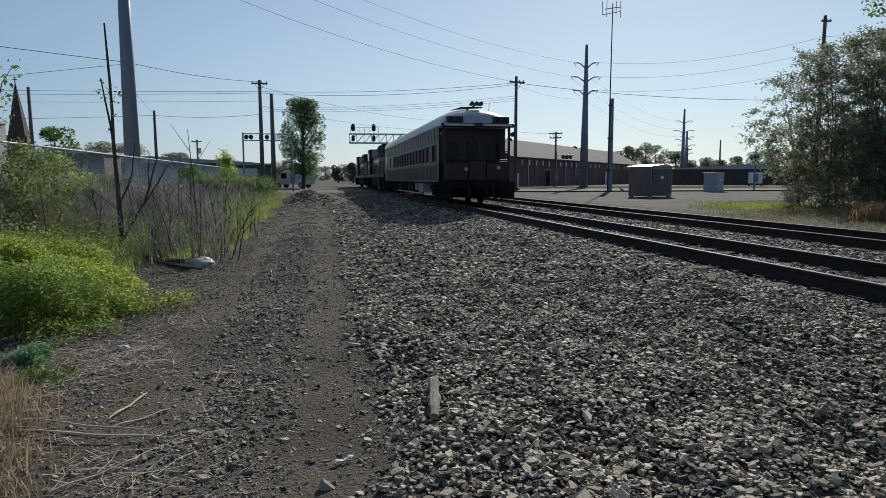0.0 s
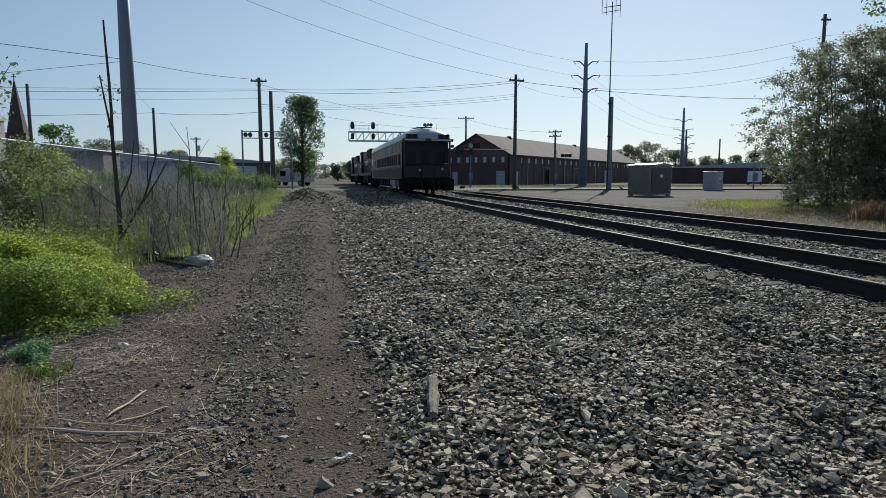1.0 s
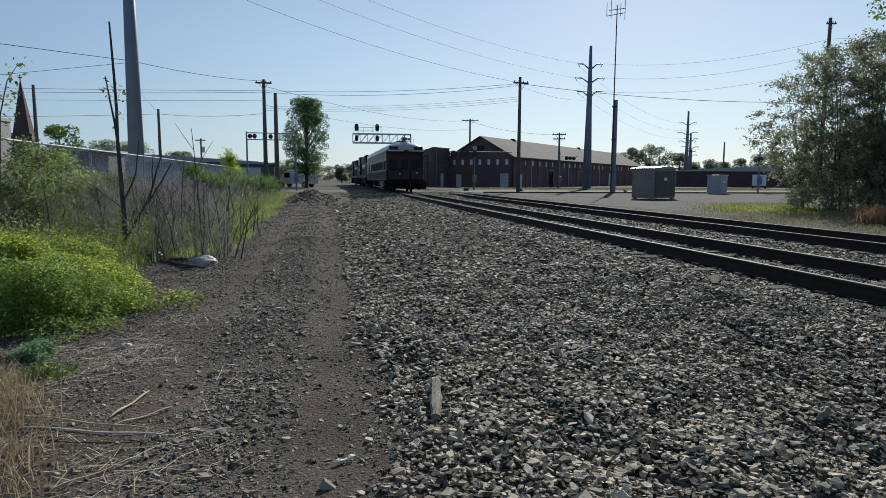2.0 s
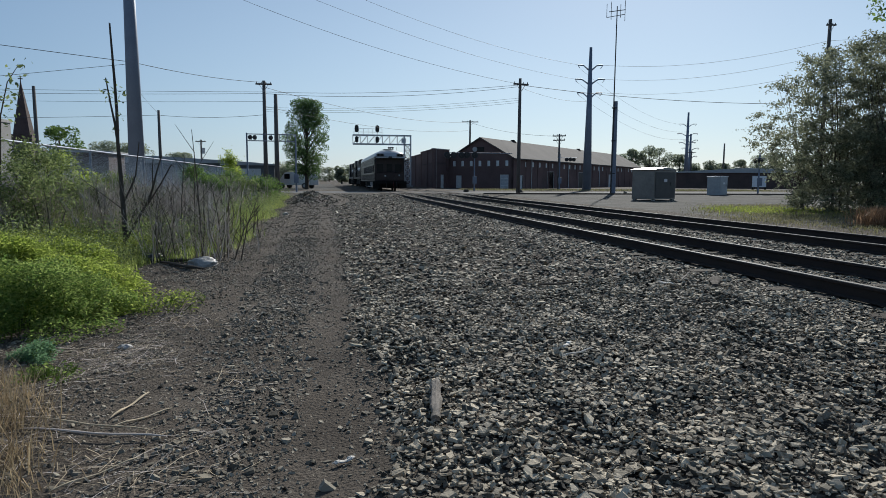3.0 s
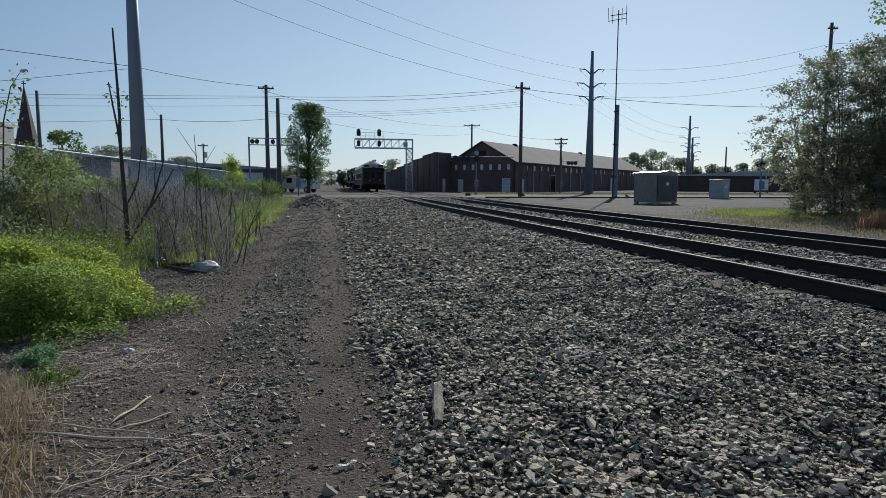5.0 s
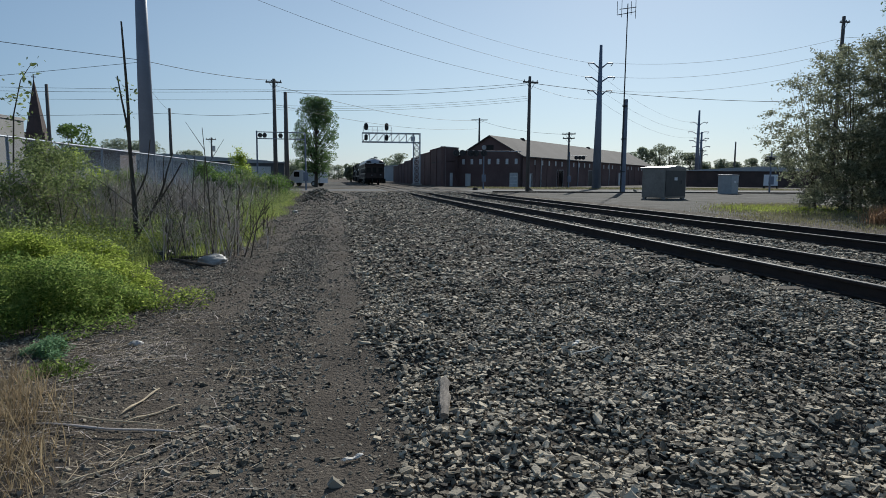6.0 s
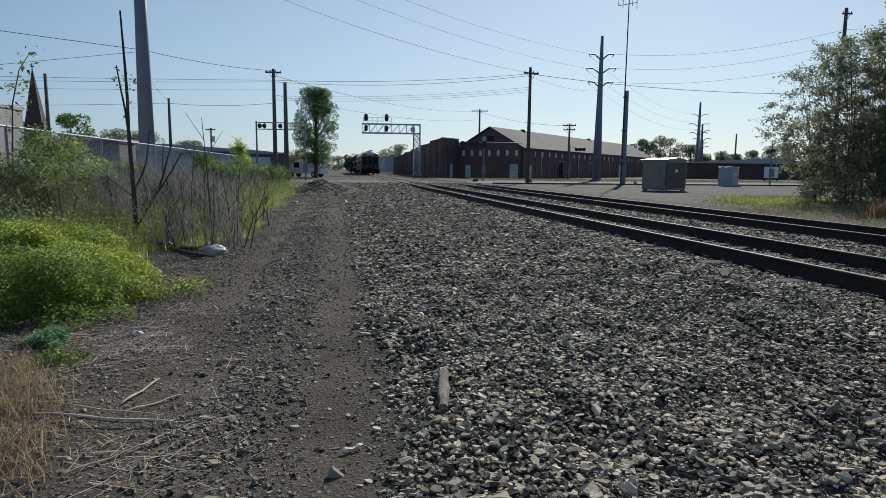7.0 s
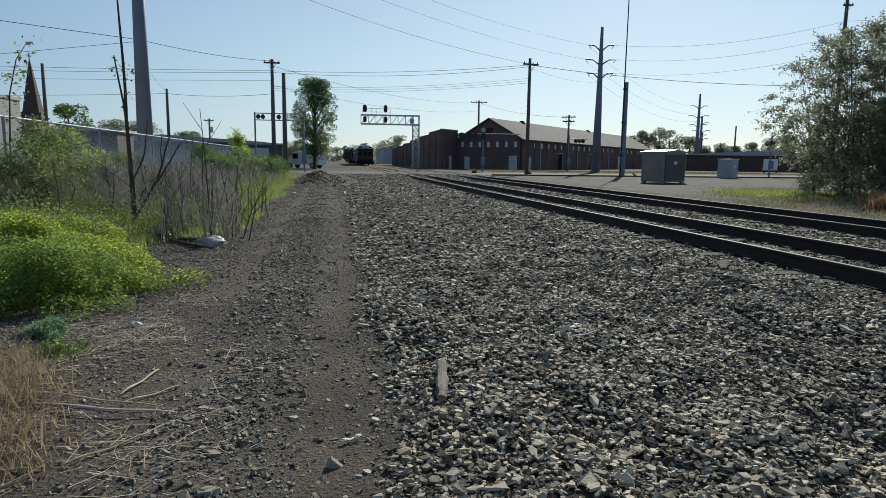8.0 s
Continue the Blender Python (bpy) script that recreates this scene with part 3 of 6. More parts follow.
def coach():
    """Observation car: its rear end at y = 0, its length ahead of it, top of rail at z = 0."""
    L = 24.6
    c = thing("railway_coach", "dark red observation coach with grey arched roof on the track", "railway coach")
    wheels = []
    # body: hollow side walls with window openings
    wins = [2.25] + [3.95 + 1.18 * i for i in range(13)] + [20.6]
    wide = {2.25: 0.85, 20.6: 0.6}
    for s, nm in ((-1, "side_wall"), (1, "side_wall")):
        bm = B()
        x0, x1 = s * 1.44, s * 1.52
        box(bm, x0, x1, 1.0, L, 0.98, 1.92)
        box(bm, x0, x1, 1.0, L, 2.66, 3.46)
        y = 1.0
        for w in wins + [None]:
            e = L if w is None else w - wide.get(w, 0.72) / 2
            box(bm, x0, x1, y, e, 1.92, 2.66)
            if w is not None:
                y = w + wide.get(w, 0.72) / 2
        wall = part(nm, bm, M_COACH, c)
        for w in wins:
            h = wide.get(w, 0.72) / 2
            g = part("window", boxed(s * 1.455, s * 1.475, w - h, w + h, 1.92, 2.66), M_COACHGLASS, c)
            fr = B()
            for a, b_, z0, z1 in ((w - h - 0.05, w + h + 0.05, 2.66, 2.71), (w - h - 0.05, w + h + 0.05, 1.87, 1.92), (w - h - 0.05, w - h, 1.92, 2.66), (w + h, w + h + 0.05, 1.92, 2.66)):
                box(fr, s * 1.50, s * 1.545, a, b_, z0, z1)
            part("window_frame", fr, M_RIB if w > 3 else M_COACH, g)
        # belt rails, letterboard and ribbed lower panels
        bm = B()
        for z0, z1 in ((1.74, 1.80), (2.80, 2.84), (3.36, 3.46), (0.98, 1.06)):
            box(bm, s * 1.515, s * 1.55, 1.0, L, z0, z1)
        part("belt_rail", bm, M_TRIM, c)
        rib = part("panel_rib", boxed(s * 1.515, s * 1.538, -0.03, 0.03, 1.08, 1.72), M_RIB, c)
        rib.location.y = 1.25
        slat = part("letterboard_rib", boxed(s * 1.515, s * 1.535, -0.025, 0.025, 2.86, 3.34), M_COACH, c)
        slat.location.y = 1.3
        for first, count, gap in ((rib, 58, 0.40), (slat, 29, 0.80)):
            for i in range(1, count):
                o = new(first.name.split(".")[0], first.data)
                o.parent = c
                o.location.y = first.location.y + i * gap
        # vestibule door at the front
        d = part("door", boxed(s * 1.50, s * 1.535, 22.9, 23.75, 1.05, 3.2, bevel=0.01), M_COACH, c)
        part("pane", boxed(s * 1.53, s * 1.545, 23.1, 23.55, 2.2, 2.9), M_GLASS, d)
    # roof with a turned-down rear end
    rings = []
    for y, dz, hw in ((0.0, 0.46, 1.40), (0.12, 0.33, 1.47), (0.35, 0.20, 1.52), (0.75, 0.09, 1.54), (1.4, 0.02, 1.54), (3, 0, 1.54), (12, 0, 1.54), (L, 0, 1.54)):
        rings.append([(x, y, z) for x, z in roof_profile(4.24, 3.44, hw, dz)] + [(-hw, y, 3.36), (hw, y, 3.36)])
    part("roof", loft(B(), rings), M_COACHROOF, c, "grey arched roof", True)
    bm = B()
    for i in range(11):
        y = 2.2 + i * 2.1
        prof = roof_profile(4.26, 3.45, 1.555)
        rr = [[(x, yy, z) for x, z in prof] for yy in (y, y + 0.06)]
        loft(bm, rr, close=False)
    part("roof_seams", bm, M_COACHROOF, c)
    # rear canopy bar, lamp boxes, roof gear
    cn = part("canopy", boxed(-1.62, 1.62, -0.14, 0.10, 3.34, 3.50, bevel=0.03), M_COACH, c)
    for x0, x1 in ((-1.5, -0.2), (0.2, 1.5)):
        part("trim_strip", boxed(x0, x1, -0.165, -0.14, 3.38, 3.47, bevel=0.008), M_GALV, cn, "pale metal trim strip")
    part("number_board", boxed(-0.16, 0.16, -0.18, -0.14, 3.36, 3.52, bevel=0.01), M_BLACK, cn)
    for x in (-1.02, 1.02):
        b = part("lamp_box", boxed(x - 0.36, x + 0.36, -0.10, 0.22, 3.53, 3.80, bevel=0.04), M_BLACK, c)
        for dx in (-0.17, 0.17):
            part("lamp", tubed((x + dx, -0.10, 3.66), (x + dx, -0.125, 3.66), 0.09, seg=14), M_GLASS, b)
    g = part("roof_mast", tubed((-0.25, 1.2, 4.18), (0.2, 0.95, 4.42), 0.03), M_BLACK, c)
    for x in (-0.05, 0.16, 0.36):
        part("horn", tubed((x, 1.3, 4.42), (x, 0.85, 4.44), 0.04, 0.10, 12), M_BLACK, g)
    part("roof_rack", loft(B(), [[(-0.95, y_, 4.16), (-0.5, y_, 4.30), (0.45, y_, 4.33), (0.45, y_, 4.27), (-0.5, y_, 4.22)] for y_ in (1.0, 1.4)]), M_BLACK, c)
    for x, y in ((0.7, 0.9),):
        part("aerial", tubed((x, y, 4.0), (x + 0.05, y, 4.5), 0.012), M_BLACK, c)
    for y in (5.5, 9.0, 13.5, 17.0, 21.0):
        part("roof_vent", boxed(-0.28, 0.28, y, y + 0.7, 4.2, 4.36, bevel=0.06), M_COACHROOF, c)
    # rear bulkhead set in from the open platform
    bm = B()
    box(bm, -1.5, -0.42, 1.0, 1.07, 1.0, 3.4)
    box(bm, 0.42, 1.5, 1.0, 1.07, 1.0, 3.4)
    box(bm, -0.42, 0.42, 1.0, 1.07, 3.05, 3.4)
    part("end_wall", bm, M_COACH, c)
    d = part("end_door", boxed(-0.42, 0.42, 1.02, 1.06, 1.05, 3.05), M_COACH, c)
    part("pane", boxed(-0.27, 0.27, 1.0, 1.02, 1.95, 2.8), M_GLASS, d)
    for s in (-1, 1):
        g = part("window", boxed(s * 0.62, s * 1.28, 0.985, 1.0, 1.9, 2.75), M_GLASS, c)
    part("end_wall", boxed(-1.44, 1.44, L - 0.06, L, 1.0, 3.4), M_COACH, c)
    part("floor_slab", boxed(-1.48, 1.48, 0.02, L, 0.92, 1.04), M_UNDER, c)
    # platform railing, posts, gates, steps
    for s in (-1, 1):
        part("platform_post", tubed((s * 1.42, 0.08, 1.0), (s * 1.42, 0.08, 3.4), 0.06), M_COACH, c)
        st = B()
        for i, (z, w) in enumerate(((0.72, 0.0), (0.50, 0.06), (0.28, 0.12))):
            box(st, s * (1.05 + w), s * (1.58 + w), 0.12, 0.9, z, z + 0.05)
        box(st, s * 1.06, s * 1.70, 0.08, 0.12, 0.26, 1.0)
        box(st, s * 1.06, s * 1.70, 0.90, 0.94, 0.26, 1.0)
        part("steps", st, M_UNDER, c)
        part("marker_lamp", tubed((s * 1.56, 0.05, 3.05), (s * 1.56, -0.16, 3.05), 0.10, seg=12), M_BLACK, c, "black marker lamp")
        part("railing_panel", boxed(s * 0.42, s * 1.42, 0.03, 0.06, 1.12, 1.82), M_COACH, c)
    rl = B()
    for z in (1.95, 1.85, 1.10):
        tube(rl, (-1.42, 0.05, z), (1.42, 0.05, z), 0.028)
    for i in range(19):
        x = -1.42 + i * 0.1578
        tube(rl, (x, 0.05, 1.0), (x, 0.05, 1.95), 0.014, seg=5)
    part("railing", rl, M_COACH, c)
    part("gate", boxed(-0.36, 0.36, 0.015, 0.045, 1.08, 1.9, bevel=0.01), M_COACH, c)
    part("headlamp", tubed((0, 0.02, 1.98), (0, -0.05, 1.98), 0.09, seg=14), M_GLASS, c)
    for x, z in ((-0.52, 1.55), (0.92, 1.62)):
        lm = part("backing_lamp", tubed((x, 0.02, z), (x, -0.07, z), 0.10, seg=14), M_BLACK, c)
        part("lens", tubed((x, -0.07, z), (x, -0.08, z), 0.08, seg=14), M_GREYWALL, lm)
    # buffer beam, coupler and hoses
    part("buffer_beam", boxed(-1.48, 1.48, -0.02, 0.12, 0.70, 1.06, bevel=0.02), M_UNDER, c)
    part("coupler", box(boxed(-0.09, 0.09, -0.55, 0.1, 0.72, 0.95), -0.2, 0.16, -0.72, -0.42, 0.66, 1.0, bevel=0.05), M_UNDER, c)
    for x in (-0.45, 0.30, 0.62):
        h = B()
        pts = [(x, -0.02, 0.95), (x + 0.02, -0.20, 0.75), (x + 0.05, -0.24, 0.45), (x + 0.1, -0.12, 0.28)]
        for p, q in zip(pts, pts[1:]):
            tube(h, p, q, 0.032, seg=7)
        part("hose", h, M_RED if x == 0.30 else M_BLACK, c)
    part("brake_rigging", box(boxed(-1.05, 1.05, 0.85, 1.1, 0.30, 0.92, bevel=0.03), -0.6, 0.6, 0.3, 0.85, 0.5, 0.9, bevel=0.03), M_UNDER, c)
    # underframe boxes
    for y0, y1, z in ((6.2, 7.6, 0.42), (8.2, 9.0, 0.5), (9.8, 12.0, 0.38), (12.8, 13.6, 0.5), (14.4, 16.6, 0.4)):
        for s in (-1, 1):
            part("equipment_box", boxed(s * 0.75, s * 1.40, y0, y1, z, 0.92, bevel=0.03), M_UNDER if (y0 > 9 or s > 0) else M_GREYWALL, c)
    part("drain_pipe", tubed((-1.42, 6, 0.36), (-1.42, 16.8, 0.36), 0.03), M_GALV, c)
    for y in (3.6, 20.8):
        b, w = bogie(c, y, (-1.25, 1.25))
        wheels += w
    return c, wheels, L


def locomotive(cab_first, label):
    """Six-axle freight unit; its rear coupler face at y = 0."""
    L = 21.5
    c = thing("locomotive", label, "locomotive")
    wheels = []
    part("frame", box(boxed(-1.52, 1.52, 0.5, L - 0.5, 1.25, 1.58, bevel=0.03), -1.35, 1.35, 6.8, 14.6, 0.45, 1.25, bevel=0.08), M_LOCO, c)
    part("fuel_tank", boxed(-1.42, 1.42, 7.6, 13.9, 0.42, 1.2, bevel=0.12), M_UNDER, c)
    part("hood", boxed(-1.22, 1.22, 0.9, 15.6, 1.58, 3.95, bevel=0.10), M_LOCO, c)
    rad = B()
    loft(rad, [[(-1.2, y, 3.0), (1.2, y, 3.0), (1.5, y, 3.4), (1.5, y, 4.05), (-1.5, y, 4.05), (-1.5, y, 3.4)] for y in (1.2, 5.8)])
    r = part("radiator", rad, M_LOCO, c, "flared radiator housing")
    for s in (-1, 1):
        gr = B()
        for i in range(8):
            box(gr, s * 1.50, s * 1.53, 1.4, 5.6, 3.45 + i * 0.07, 3.48 + i * 0.07)
        part("grille", gr, M_UNDER, r)
    for y in (2.2, 3.5, 4.8):
        part("roof_fan", tubed((0, y, 4.05), (0, y, 4.16), 0.55, seg=20), M_LOCO, c)
    part("dynamic_brake", boxed(-1.3, 1.3, 5.9, 15.5, 3.3, 4.03, bevel=0.06), M_LOCO, c)
    part("exhaust", boxed(-0.3, 0.3, 10.4, 11.4, 4.0, 4.15, bevel=0.03), M_UNDER, c)
    cab = part("cab", boxed(-1.5, 1.5, 15.6, 18.3, 1.58, 4.25, bevel=0.10), M_LOCO, c)
    for s in (-1, 1):
        for y in (16.0, 17.1):
            part("window", boxed(s * 1.495, s * 1.52, y, y + 0.85, 3.05, 3.85), M_GLASS, cab)
        part("marking", boxed(s * 1.50, s * 1.512, 16.2, 17.6, 2.25, 2.6), M_WHITEMARK, cab)
        part("marking", boxed(s * 1.23, s * 1.24, 7.5, 13.5, 2.5, 3.0), M_WHITEMARK, c)
        hr = B()
        for i in range(12):
            y = 0.8 + i * 1.3
            tube(hr, (s * 1.48, y, 1.58), (s * 1.48, y, 2.62), 0.022, seg=6)
        tube(hr, (s * 1.48, 0.8, 2.62), (s * 1.48, 15.1, 2.62), 0.022, seg=6)
        part("handrail", hr, M_LOCO, c)
        for y0 in (0.35, L - 0.95):
            st = B()
            for z in (0.35, 0.68, 1.0):
                box(st, s * 1.1, s * 1.52, y0, y0 + 0.6, z, z + 0.05)
            box(st, s * 1.1, s * 1.52, y0 - 0.03, y0, 0.33, 1.5)
            box(st, s * 1.1, s * 1.52, y0 + 0.6, y0 + 0.63, 0.33, 1.5)
            part("steps", st, M_LOCO, c)
    part("nose", boxed(-0.9, 0.9, 18.3, 20.6, 1.58, 3.05, bevel=0.15), M_LOCO, c)
    for y in (0.35, L - 0.5):
        part("pilot", boxed(-1.5, 1.5, y, y + 0.15, 0.25, 1.55, bevel=0.02), M_LOCO, c)
    part("coupler", boxed(-0.15, 0.15, -0.3, 0.4, 0.7, 0.98, bevel=0.04), M_UNDER, c)
    part("headlamp", tubed((0, 0.86, 3.8), (0, 0.80, 3.8), 0.12, seg=12), M_GLASS, c)
    for y in (3.6, L - 3.6):
        b, w = bogie(c, y, (-1.9, 0.0, 1.9))
        wheels += w
    return c, wheels, L


COACH, COACH_WHEELS, COACH_L = coach()
LOCO_A, LOCO_A_WHEELS, LOCO_L = locomotive(True, "black diesel locomotive coupled ahead of the coach")
LOCO_B, LOCO_B_WHEELS, LOCO_L = locomotive(True, "black diesel locomotive leading the short train")


# ---- poles, towers and wires ----
def steel_tower(x, y, top, r0, r1, arms, label, turn=0.0, span=1.7):
    """A tapered steel pole with pairs of upswept arms."""
    z0 = 0.2
    t = thing("transmission_pole", label, "steel pole", pose(x, y, z0, 0, 0, turn), "steel transmission poles")
    part("shaft", tubed((0, 0, -0.3), (0, 0, top - z0), r0, r1, 16), M_STEELPOLE, t, smooth_shade=True)
    part("base_plate", tubed((0, 0, -0.2), (0, 0, 0.15), r0 * 1.5, seg=16), M_CONC, t)
    for z, w in arms:
        for s in (-1, 1):
            bm = B()
            p = [(s * r1, 0, z - z0 - 0.35), (s * w * 0.55, 0, z - z0 + 0.22), (s * w, 0, z - z0 + 0.25)]
            for a, b in zip(p, p[1:]):
                tube(bm, a, b, 0.10, 0.06, 8)
            arm = part("arm", bm, M_STEELPOLE, t)
            ins = B()
            e = Vector(p[-1])
            for k in range(6):
                tube(ins, e - Vector((s * 0.05 * k, 0, 0.07 * k)), e - Vector((s * 0.05 * k + s * 0.02, 0, 0.07 * k + 0.05)), 0.05, 0.04, 8)
            part("insulator", ins, M_BLACK, arm)
    return t


def wood_pole(x, y, top, r=0.17, arms=((0.4, 1.2),), label="", turn=0.0, transformer=False):
    z0 = 0.15
    t = thing("utility_pole", label or "dark creosoted wooden utility pole with crossarm", "utility pole", pose(x, y, z0, 0, 0, turn), "wooden utility poles")
    part("shaft", tubed((0, 0, -0.4), (0, 0, top - z0), r * 1.15, r * 0.75, 10), M_POLE, t, smooth_shade=True)
    for dz, w in arms:
        z = top - z0 - dz
        a = part("crossarm", boxed(-w, w, -0.17 - r * 0.5, -0.05 - r * 0.5, z - 0.07, z + 0.07), M_POLE, t)
        br = B()
        for s in (-1, 1):
            tube(br, (s * w * 0.55, -0.13 - r * 0.4, z - 0.05), (0, -0.1 - r * 0.4, z - 0.7), 0.022, seg=5)
        part("brace", br, M_GALV, a)
        for i in range(4):
            xx = -w + 0.1 + i * (2 * w - 0.2) / 3
            part("insulator", tubed((xx, -0.11 - r * 0.5, z + 0.07), (xx, -0.11 - r * 0.5, z + 0.22), 0.045, 0.03, 8), M_BLACK, a)
    if transformer:
        part("transformer", tubed((0.38, -0.05, top - z0 - 2.2), (0.38, -0.05, top - z0 - 1.3), 0.24, seg=14), M_GREYWALL, t)
    return t


def wire(p, q, sag, r=0.022, label="dark sagging overhead cable strung between poles"):
    """A hanging cable from p to q."""
    cu = bpy.data.curves.new("overhead_wire", "CURVE")
    cu.dimensions, cu.bevel_depth, cu.bevel_resolution, cu.resolution_u = "3D", r, 0, 1
    s = cu.splines.new("POLY")
    k = 28
    s.points.add(k)
    p, q = Vector(p), Vector(q)
    for i in range(k + 1):
        u = i / k
        v = p.lerp(q, u) - Vector((0, 0, 4 * sag * u * (1 - u)))
        s.points[i].co = (*v, 1)
    ob = finish(new("overhead_wire", cu), M_WIRE)
    return tagged(ob, label, "cable", "overhead cables")


ARMS = ((15.55, 1.55), (13.85, 1.85), (12.2, 1.55))
steel_tower(17.9, 79.8, 17.95, 0.60, 0.17, ARMS, "tall grey tapered steel transmission pole with six arms", 0)
steel_tower(-22.6, 46.0, 22.5, 0.58, 0.28, ((20.5, 2.0), (18.4, 2.4), (16.4, 2.0)), "tall blue-grey tapered steel pole behind the fence", 0)
steel_tower(56.35, 148.0, 17.5, 0.55, 0.2, ((14.6, 2.0), (12.4, 2.4), (10.4, 2.0)), "distant grey steel transmission pole with six arms", 0)
steel_tower(61.0, 158.0, 13.3, 0.5, 0.2, ((11.6, 1.8), (9.6, 2.2), (7.6, 1.8)), "distant grey steel transmission pole half hidden behind another", 0)
wood_pole(6.75, 58.5, 10.75, 0.17, ((0.55, 0.75),), "dark wooden utility pole beside the level crossing", 20)
wood_pole(-17.45, 61.0, 10.8, 0.20, ((0.35, 0.75),), "dark wooden utility pole with short crossarm by the road", 10)
wood_pole(-14.75, 55.0, 8.75, 0.20, (), "thick dark wooden pole stub without crossarm", 0)
wood_pole(-30.6, 67.5, 8.65, 0.17, (), "plain dark wooden pole behind the fence", 0)
wood_pole(-41.5, 64.0, 10.6, 0.20, (), "grey wooden pole near the church spire", 0)
wood_pole(-38.8, 100.0, 7.6, 0.16, ((0.3, 0.8),), "small wooden utility pole with transformer", 0, True)
wood_pole(15.4, 86.0, 7.8, 0.15, ((0.28, 0.9), (0.85, 0.8)), "wooden utility pole with two crossarms before the brick hall", -20)
wood_pole(4.46, 118.0, 12.6, 0.2, ((0.35, 1.5),), "wooden pole with crossarm behind the brick hall", 0)
wood_pole(39.1, 66.0, 18.0, 0.22, ((0.6, 0.5),), "tall wooden pole rising behind the leafy thicket", 0)
wood_pole(62.0, 141.0, 10.0, 0.2, (), "slim far pole beyond the yard", 0)
wood_pole(52.0, 134.0, 8.0, 0.2, ((0.4, 0.8),), "far wooden pole with crossarm beyond the yard", 0)


def kerb():
    t = thing("kerb", "low dark stained concrete kerb along the crossing road", "kerb", Matrix.Translation(W(0, 52.7, 0.2)) @ pose(0, 0, 0, 0, 0, YAW), "", "structure")
    for i in range(24):
        part("kerbstone", boxed(13.6 + i * 2.0, 15.57 + i * 2.0, -0.12, 0.12, -0.1, 0.19, bevel=0.02), M_TIE, t)
    for c in TRACKS:
        for x in (-1.75, -0.45, 0.05, 0.45, 1.75):
            w = 0.42 if abs(x) < 1 else 0.8
            if abs(x) != 0.05:
                part("crossing_panel", boxed(c + x * 0.82 - w / 2, c + x * 0.82 + w / 2, 0.6, 16.2, -0.05, 0.098, bevel=0.01), M_TIE, t)


kerb()


def antenna_mast():
    t = thing("antenna_mast", "slender antenna mast strapped to a stout grey post", "radio mast", pose(15.68, 58.9, 0.15))
    part("post", tubed((0, 0, -0.4), (0, 0, 8.65), 0.25, 0.17, 12), M_STEELPOLE, t, "stout grey steel post")
    part("mast", tubed((-0.22, -0.1, 0.2), (-0.22, -0.1, 17.1), 0.075, 0.045, 8), M_BLACK, t)
    for z in (2, 5, 8):
        part("strap", tubed((-0.1, -0.05, z), (-0.1, -0.05, z + 0.08), 0.26, seg=12), M_BLACK, t)
    a = part("crossarm", tubed((-0.95, -0.1, 16.6), (0.55, -0.1, 16.8), 0.035, seg=6), M_BLACK, t)
    for x, h in ((-1.15, 1.2), (-0.75, 1.6), (0.1, 1.2), (0.5, 1.8)):
        part("dipole", tubed((x, -0.1, 16.7 - h / 2), (x, -0.1, 16.7 + h / 2), 0.025, seg=6), M_BLACK, a)
    part("crossarm", tubed((-1.15, -0.1, 16.1), (0.5, -0.1, 16.4), 0.03, seg=6), M_BLACK, t)


antenna_mast()


def signal_head(parent, x, z, y=-0.35, s=1.0):
    """Round-topped black backing with two lamps under hoods."""
    bm = B()
    tube(bm, (x, y, z + 0.30 * s), (x, y + 0.06, z + 0.30 * s), 0.40 * s, seg=18)
    box(bm, x - 0.40 * s, x + 0.40 * s, y, y + 0.06, z - 0.42 * s, z + 0.30 * s)
    tube(bm, (x, y, z - 0.42 * s), (x, y + 0.06, z - 0.42 * s), 0.40 * s, seg=18)
    h = part("signal_head", bm, M_BLACK, parent)
    for dz in (0.32, -0.1, -0.5):
        lamp = part("hood", tubed((x, y - 0.28, z + dz * s), (x, y, z + dz * s), 0.15 * s, seg=10), M_BLACK, h)
    part("bracket", boxed(x - 0.06, x + 0.06, y + 0.06, -0.0, z - 0.8 * s, z + 0.5 * s), M_GALV, h)


